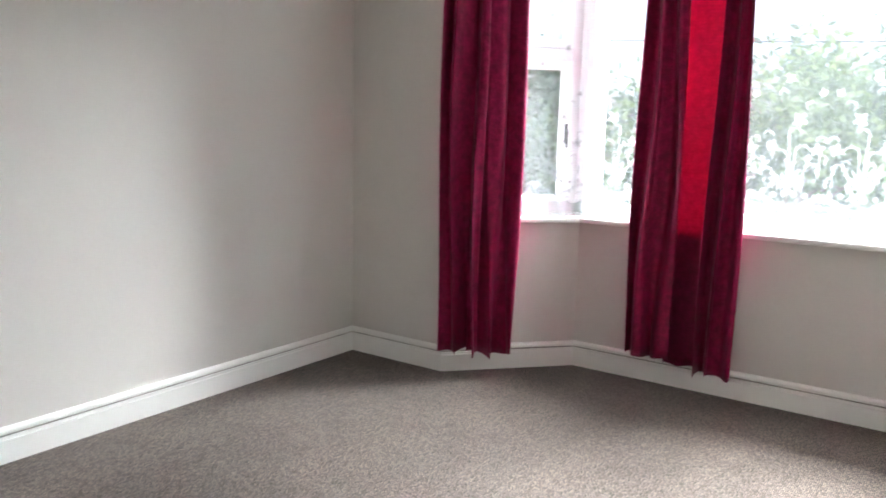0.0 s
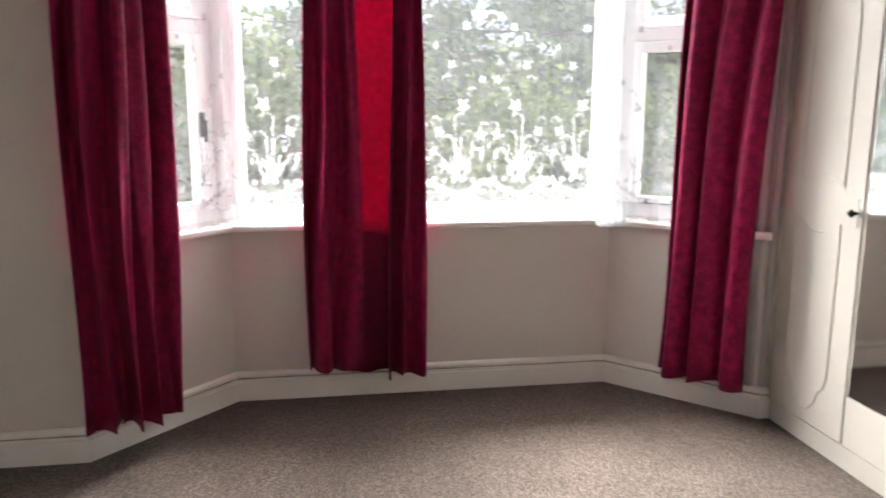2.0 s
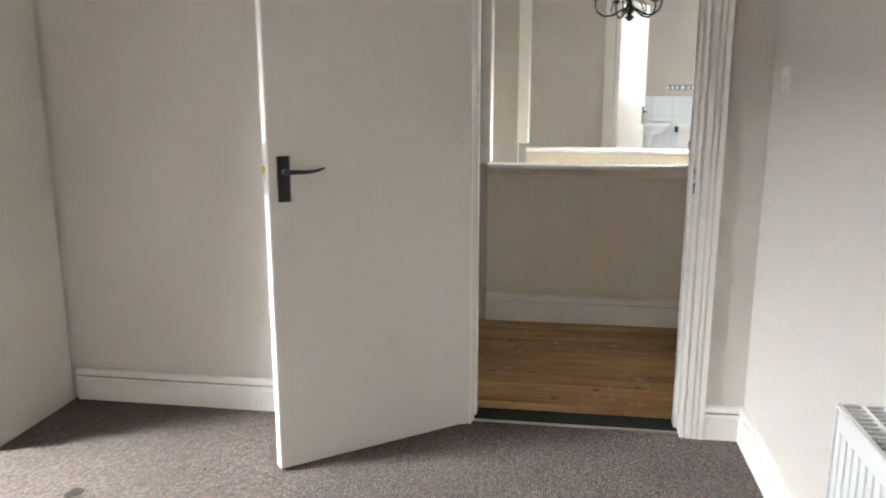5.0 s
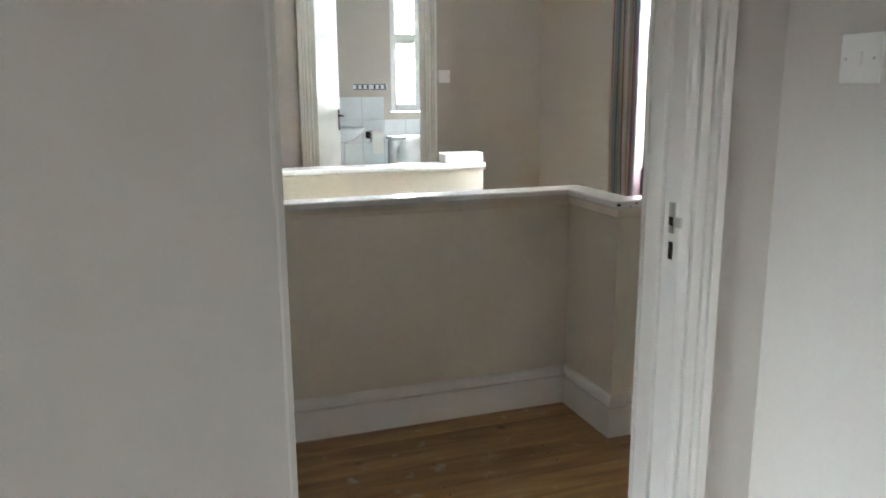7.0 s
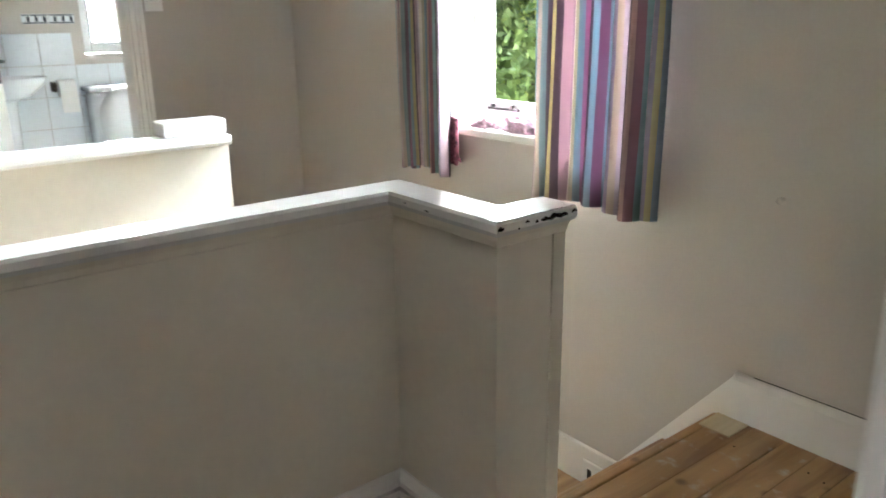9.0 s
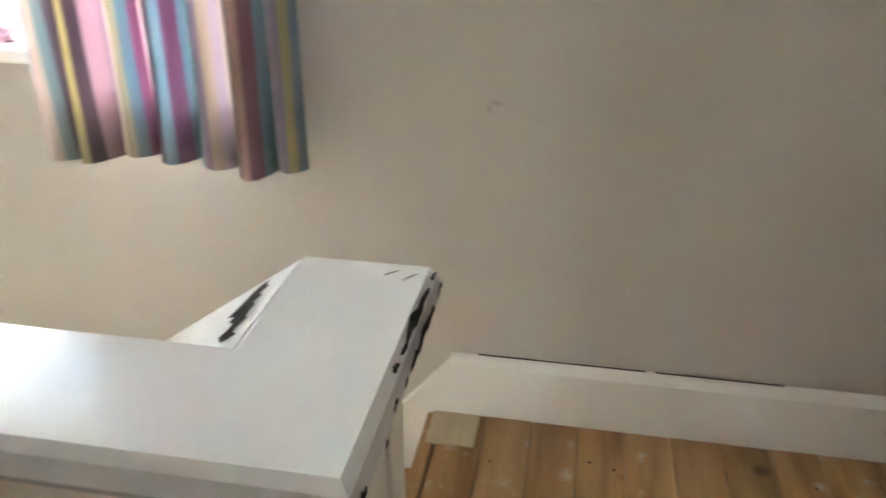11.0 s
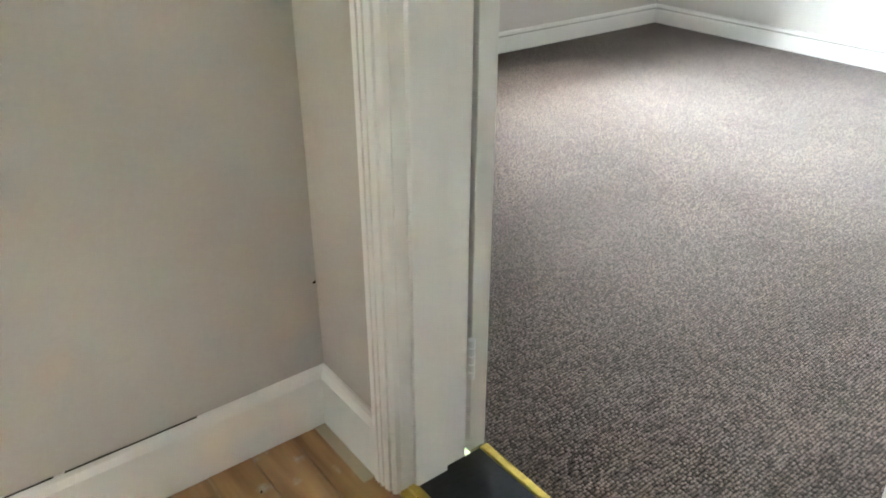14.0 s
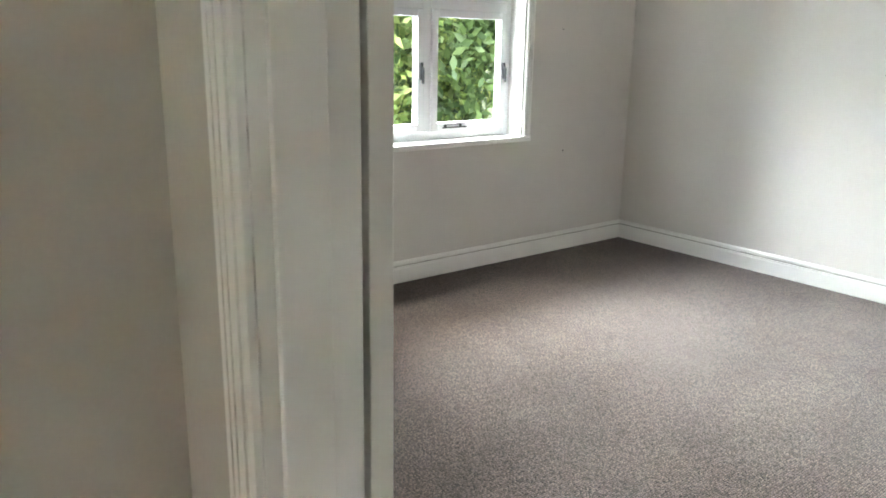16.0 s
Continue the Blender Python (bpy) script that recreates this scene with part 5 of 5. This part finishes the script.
# ---- thresholds ----
t1 = thing("threshold", "dark wooden threshold under the front bedroom door", "threshold", kind="structure", at=(XE, 0.1, 0))
part("threshold_board", boxes((XE + 0.024, D1[0], -0.03, XL + 0.01, D1[1], 0.008), bevel=0.003), VINYL, t1)
part("carpet_bar", boxes((XE + 0.012, D1[0], -0.004, XE + 0.026, D1[1], 0.007), bevel=0.003), CHROME, t1, "thin metal carpet bar")
t2 = thing("threshold", "black vinyl threshold between brass edging strips", "threshold", kind="structure", at=(XE2, -1.2, 0))
part("vinyl", boxes((0.785, D2[0], -0.03, 0.962, D2[1], 0.004), bevel=0.002), VINYL, t2)
part("brass_strip", boxes((0.763, D2[0], -0.01, 0.785, D2[1], 0.008), bevel=0.004), BRASS, t2)
part("brass_strip", boxes((0.962, D2[0], -0.01, 0.985, D2[1], 0.008), bevel=0.004), BRASS, t2)
part("brass_strip", boxes((0.985, D2[0], -0.012, 1.004, D2[1], 0.005), bevel=0.003), BRASS, t2)


def blot(name, x, y, r, material, label, seed):
    bm = bmesh.new()
    n = 26
    ring = [bm.verts.new((x + r[0] * k * math.cos(a), y + r[1] * k * math.sin(a), 0.004)) for a, k in ((2 * math.pi * j / n, 0.8 + 0.45 * noise.noise(Vector((math.cos(2 * math.pi * j / n) * 1.4, math.sin(2 * math.pi * j / n) * 1.4, seed)))) for j in range(n))]
    bm.faces.new(ring)
    return tagged(part(name, bm, material), label, "stain", kind="structure")


blot("carpet_stain", 0.15, 1.72, (0.045, 0.03), STAINM, "small dark stain on the carpet", 1.5)
blot("carpet_stain", -0.05, 1.73, (0.05, 0.04), STAINM, "dark stain on the carpet", 4.5)
blot("carpet_stain", 0.045, 1.39, (0.015, 0.012), STAINM, "tiny dark spot on the carpet", 8.5)

# ---- small marks ----
def mark(parent_name, centre, u, v, rx, rz, material, seed, label, name="mark"):
    """A small flat spot or smear on a wall, a hair proud of it."""
    bm = bmesh.new()
    c, u, v = Vector(centre), Vector(u), Vector(v)
    ring = [(math.cos(2 * math.pi * j / 14), math.sin(2 * math.pi * j / 14)) for j in range(14)]
    bm.faces.new([bm.verts.new(c + u * rx * a * (0.85 + 0.4 * noise.noise(Vector((a, b, seed)))) + v * rz * b * (0.85 + 0.4 * noise.noise(Vector((b, a, seed))))) for a, b in ring])
    part(name, bm, material, bpy.data.objects[parent_name], label)


UPV = (0, 0, 1)
mark("wall_south_landing", (XL + 0.006, YS + 0.0015, 0.371), (1, 0, 0), UPV, 0.005, 0.004, CHIP_AND_SHADE, 1.3, "small dark screw hole")
mark("wall_west_back", (XW2 + 0.0015, -2.49, 1.25), (0, 1, 0), UPV, 0.004, 0.004, CHIP_AND_SHADE, 2.3, "small dark nail hole")
mark("wall_south_back", (-2.46, YS2 + 0.0015, 0.69), (1, 0, 0), UPV, 0.006, 0.008, CHIP_AND_SHADE, 3.3, "small dark scuff")
mark("wall_south_back", (-2.40, YS2 + 0.0015, 1.48), (1, 0, 0), UPV, 0.005, 0.007, CHIP_AND_SHADE, 4.3, "small dark scuff")
mark("wall_south_landing", (1.92, YS + 0.0015, 0.715), (1, 0, 0), UPV, 0.022, 0.014, SMUDGE, 5.3, "faint grey smudge")
# cracks where the skirting has come away from the plaster
for x0, x1 in ((1.58, 1.94), (1.30, 1.56)):
    n = 18
    bm = bmesh.new()
    lo = [bm.verts.new((x0 + (x1 - x0) * k / n, YS + 0.005, SL + 0.0005)) for k in range(n + 1)]
    hi = [bm.verts.new((x0 + (x1 - x0) * k / n, YS + 0.0015, SL + 0.0012 + 0.002 * abs(noise.noise(Vector((k * 0.4, x0, 0)))))) for k in range(n + 1)]
    for k in range(n):
        bm.faces.new((lo[k], lo[k + 1], hi[k + 1], hi[k]))
    part("crack", bm, CHIP_AND_SHADE, bpy.data.objects["wall_south_landing"], "dark crack above the skirting")

# ---- bathroom fittings ----
basin = thing("wash_basin", "white ceramic wash basin on a pedestal", "wash basin", at=(BX - 0.25, -0.75, 0))
bm = bmesh.new()
lathe(bm, (0, 0, 0), [(0.05, 0.0), (0.16, 0.03), (0.235, 0.1), (0.25, 0.14), (0.235, 0.14), (0.15, 0.06), (0.02, 0.04)], n=24)
bmesh.ops.transform(bm, matrix=Matrix.Translation((BX - 0.22, -0.60, 0.78)) @ Matrix.Diagonal((0.85, 1.1, 1, 1)), verts=bm.verts)
part("bowl", bm, CERAMIC, basin, smooth=True)
bm = bmesh.new()
lathe(bm, (BX - 0.18, -0.60, -0.03), [(0.12, 0), (0.1, 0.05), (0.085, 0.4), (0.1, 0.8), (0.11, 0.82)])
part("pedestal", bm, CERAMIC, basin, smooth=True)
bm = bmesh.new()
cyl(bm, (BX - 0.06, -0.60, 0.92), (BX - 0.06, -0.60, 0.98), 0.014)
tube(bm, [(BX - 0.06, -0.60, 0.975), (BX - 0.1, -0.60, 0.99), (BX - 0.15, -0.60, 0.97)], 0.01)
part("tap", bm, CHROME, basin)
wc = thing("toilet", "white ceramic toilet with its cistern under the window", "toilet", at=(BX - 0.3, -1.32, 0))
part("cistern", boxes((BX - 0.2, -1.52, 0.42, BX - 0.012, -1.12, 0.80), bevel=0.03), CERAMIC, wc, smooth=True)
part("cistern_lid", boxes((BX - 0.215, -1.535, 0.8, BX - 0.012, -1.105, 0.835), bevel=0.012), CERAMIC, wc, smooth=True)
bm = bmesh.new()
lathe(bm, (0, 0, 0), [(0.11, 0), (0.1, 0.1), (0.15, 0.3), (0.19, 0.4), (0.17, 0.41)], n=24)
bmesh.ops.transform(bm, matrix=Matrix.Translation((BX - 0.42, -1.32, -0.03)) @ Matrix.Diagonal((1.25, 1, 1, 1)), verts=bm.verts)
part("bowl", bm, CERAMIC, wc, smooth=True)
bm = bmesh.new()
lathe(bm, (0, 0, 0), [(0.02, 0), (0.18, 0.0), (0.185, 0.02), (0.02, 0.03)], n=24)
bmesh.ops.transform(bm, matrix=Matrix.Translation((BX - 0.235, -1.32, 0.62)) @ Matrix.Rotation(radians(-82), 4, "Y") @ Matrix.Diagonal((1.15, 1, 1, 1)), verts=bm.verts)
part("raised_lid", bm, CERAMIC, wc, smooth=True)
roll = thing("toilet_roll_holder", "white toilet roll on a dark wall holder", "toilet roll", at=(BX, -0.99, 0.85))
bm = bmesh.new()
cyl(bm, (BX - 0.07, -1.06, 0.83), (BX - 0.07, -0.96, 0.83), 0.055, n=20)
part("paper_roll", bm, PLASTIC, roll)
part("paper_end", boxes((BX - 0.128, -1.06, 0.68, BX - 0.125, -0.96, 0.84)), PLASTIC, roll)
part("bracket", boxes((BX - 0.09, -0.955, 0.81, BX - 0.012, -0.93, 0.87), bevel=0.004), DARK, roll)

# ---- outside ----
structure("ground", boxes((-160, -160, -2.95, 160, 160, -2.9)), GRASS, "grass and earth round the house", "ground")


def crown_mesh(seed, size, count, leaf):
    """Many small leaves in uneven clumps with gaps between them."""
    r = np.random.RandomState(seed)
    nclump = 34
    cl = r.normal(size=(nclump, 3))
    cl /= np.linalg.norm(cl, axis=1)[:, None]
    cl *= r.uniform(0.45, 1.0, (nclump, 1)) ** 0.5
    pick = r.randint(0, nclump, count)
    c = (cl[pick] + r.normal(size=(count, 3)) * 0.16) * np.array(size)
    ax = r.normal(size=(count, 3))
    ax /= np.linalg.norm(ax, axis=1)[:, None]
    bx = np.cross(ax, r.normal(size=(count, 3)))
    bx /= np.linalg.norm(bx, axis=1)[:, None]
    s = leaf * r.uniform(0.6, 1.5, (count, 1))
    v = np.stack([c - ax * s, c + bx * s * 0.45, c + ax * s, c - bx * s * 0.45], 1).reshape(-1, 3)
    f = np.arange(count * 4).reshape(-1, 4)
    me = bpy.data.meshes.new("crown")
    me.from_pydata(v.tolist(), [], f.tolist())
    return me


CROWNS = {}


def tree(x, y, z, size, material, seed, label, name="tree", leaf=0.075, count=12000, category="tree"):
    t = thing(name, label, category, group="garden trees", at=(x, y, -2.9))
    bm = bmesh.new()
    rnd = random.Random(seed)
    top = z + 0.3 * size[2]
    tube(bm, [(x + 0.1 * math.sin(k), y + 0.1 * math.cos(2 * k), -2.92 + (top + 2.92) * k / 6) for k in range(7)], lambda s: 0.16 * (1 - 0.75 * s), 8)
    for k in range(6):
        a, h = rnd.uniform(0, 6.28), -2.9 + (top + 2.9) * rnd.uniform(0.45, 0.9)
        e = Vector((x + size[0] * 0.7 * math.cos(a), y + size[1] * 0.7 * math.sin(a), h + 0.5 * size[2] * rnd.uniform(0.3, 0.9)))
        s = Vector((x, y, h))
        tube(bm, [s, s.lerp(e, 0.4) + Vector((0, 0, 0.1)), e], lambda q: 0.06 * (1 - 0.8 * q), 6)
    part("trunk", bm, BARK, t)
    key = (seed % 4, size, leaf, count, material.name)
    if key not in CROWNS:
        CROWNS[key] = crown_mesh(seed, size, count, leaf)
        CROWNS[key].materials.append(material)
    crown = new("crown", CROWNS[key])
    crown.parent = t
    crown.matrix_parent_inverse = Matrix.Translation((-x, -y, 2.9))
    crown.location = (x, y, z)
    crown.rotation_euler = (0, 0, rnd.uniform(0, 6.28))
    return t


rnd = random.Random(7)
for k in range(13):
    tree(-15 + 2.5 * k + rnd.uniform(-0.5, 0.5), 13.5 + rnd.uniform(-1, 1), -0.8 + rnd.uniform(-0.3, 0.5), (2.1, 1.8, 2.5), LEAF, 10 + k, "leafy green garden tree outside the bay window")
for k in range(6):
    tree(-10 + 4.6 * k + rnd.uniform(-1, 1), 22 + rnd.uniform(-1, 1), 0.8 + rnd.uniform(-0.4, 0.8) + (0.9 if k == 3 else 0), (3.0, 2.4, 2.7), LEAF_DARK, 30 + k, "dark green tree beyond the hedge", leaf=0.13)
for k in range(7):
    tree(-6.5 + 1.7 * k + rnd.uniform(-0.4, 0.4), -9.6 + rnd.uniform(-0.8, 0.8), 0.2 + rnd.uniform(-0.3, 0.4), (1.6, 1.3, 2.6), LEAF_YELLOW if k % 2 else LEAF, 50 + k, "yellow-green leafy shrub outside the back windows", leaf=0.085)
for k in range(6):
    tree(-8 + 3.4 * k, -14 + rnd.uniform(-0.8, 0.8), 1.4, (2.6, 2.0, 3.4), LEAF, 70 + k, "tall green tree behind the house", leaf=0.12)
for k in range(8):
    tree(3.4 + 1.5 * k + rnd.uniform(-0.3, 0.3), -6.6 - 0.5 * k + rnd.uniform(-0.5, 0.5), 0.1 + 0.1 * k, (1.5, 1.3, 2.5), LEAF_YELLOW if k % 3 else LEAF, 90 + k, "bright green leafy shrub outside the stair window", leaf=0.085)
pole = thing("telegraph_pole", "grey wooden telegraph pole carrying cables", "telegraph pole", at=(0.45, 17.5, -2.9))
bm = bmesh.new()
cyl(bm, (0.45, 17.5, -2.95), (0.45, 17.5, 6.2), 0.12, 0.09)
part("post", bm, BARK, pole)
for k, (z0, z1) in enumerate(((3.7, 3.1), (1.9, 2.0))):
    bm = bmesh.new()
    tube(bm, [(-14 + 28 * s / 24, 16.8, z0 + (z1 - z0) * s / 24 - 0.5 * math.sin(math.pi * s / 24)) for s in range(25)], 0.018, 5)
    part("cable", bm, BLACK, pole)
structure("boundary_wall", boxes((BX + 3.2, -8, -2.95, BX + 3.4, 6, 0.3)), BRICKY, "red brick wall of the house next door", "wall")

# ---- bathroom tiles ----
bath_tiles = thing("bathroom_tiling", "pale glazed wall tiles with a navy patterned border", "wall tiles", kind="structure", at=(BX, 0, 0))
me = mesh_of("wall_tile", boxes((-0.006, 0.0015, 0.0015, 0, 0.1985, 0.1985), bevel=0.0015), TILE)
for iy in range(12):
    for iz in range(6):
        y = -1.9 + 0.2 * iy
        if y > -1.66 and y < -1.10 and iz > 4:
            continue
        o = new("wall_tile", me)
        o.parent, o.location = bath_tiles, (BX, y, -0.03 + 0.2 * iz)
        o.matrix_parent_inverse = Matrix.Translation((-BX, 0, 0))
for iy in range(2):
    y = -1.135 + 0.155 * iy
    b = part("border_tile", boxes((BX - 0.007, y + 0.002, 1.225, BX, y + 0.153, 1.285), bevel=0.001), TILE, bath_tiles)
    bm = boxes((BX - 0.0085, y + 0.006, 1.228, BX - 0.0065, y + 0.149, 1.236), (BX - 0.0085, y + 0.006, 1.274, BX - 0.0065, y + 0.149, 1.282))
    for k in range(3):
        box(bm, BX - 0.0085, y + 0.012 + 0.047 * k, 1.24, BX - 0.0065, y + 0.03 + 0.047 * k, 1.27)
    part("border_pattern", bm, TILE_INK, b, "navy border pattern")

# ---- floor boards of the landing ----
fl = thing("floor_landing", "bare old pine floorboards, stained and speckled with paint", "floorboards", kind="structure")
# near-black sheet gives the board gaps their shade by colour
structure("subfloor", boxes((XL - 0.0, YS, -0.06, 2.037, 1.8, -0.024), (2.037, YJ - 0.02, -0.06, XH + 0.05, 1.8, -0.024), (XEH + 0.68, YS, -0.09, XF, 1.8, -0.054), (XEH, -0.83, -0.09, XEH + 0.68, 1.8, -0.054)), CHIP_AND_SHADE, "near-black sheet standing for the shade under the boards", "floor")
rb = random.Random(5)
W = 0.101
k = 0
x = 1.004
while x < XH + 0.02:
    xe = min(x + W, XH + 0.03)
    y_lo = YS + 0.002 if xe < 2.06 else YJ - 0.04
    cuts = sorted([rb.uniform(-0.9, 1.4)]) if k % 3 else []
    ys = [y_lo, *[c for c in cuts if c > y_lo + 0.3], 1.8]
    for a, b in zip(ys, ys[1:]):
        dz = rb.uniform(-0.0012, 0.0012)
        part("floor_board", boxes((x + 0.0011, a + 0.001, -0.022, xe - 0.0011, b - 0.001, dz), bevel=0.002), PINE, fl)
    x = xe
    k += 1
part("patch_board", boxes((1.93, YS + 0.023, -0.004, 2.036, YS + 0.13, 0.003), bevel=0.001), PALEPINE, fl, "pale new wood patch by the top step")
part("edge_strip", boxes((XL + 0.022, YS + 0.022, -0.002, XL + 0.05, D2[0] - 0.07, 0.0022), bevel=0.0005), PALEPINE, fl, "pale paint-splashed strip along the skirting")
part("nosing", boxes((2.02, YS + 0.023, -0.03, 2.05, YJE + 0.12, -0.001), bevel=0.006), PINE, fl)
x = XEH + 0.11
while x < XF:
    xe = min(x + W, XF)
    part("floor_board", boxes((x + 0.0018, (YS if x > XEH + 0.68 else -0.82) + 0.001, -0.052, xe - 0.0018, 1.8, -0.03 + rb.uniform(-0.001, 0.001)), bevel=0.0015), PINE, fl)
    x = xe

# ---- nail heads in the landing boards ----
bm = bmesh.new()
cyl(bm, (0, 0, 0), (0, 0, 0.0012), 0.0032, 0.0028, n=8)
nail_mesh = mesh_of("nail_head", bm, CHIP_AND_SHADE)
for k in range(11):
    for row, y in enumerate((-1.72, -1.32, -0.9, -0.48, -0.06, 0.36)):
        for side in (0.022, 0.077):
            x = 1.004 + W * k + side + rb.uniform(-0.006, 0.006)
            if x < 2.0 and rb.random() < 0.3:
                nail = new("nail_head", nail_mesh)
                nail.parent, nail.location = fl, (x, y + rb.uniform(-0.02, 0.02), 0.0008)
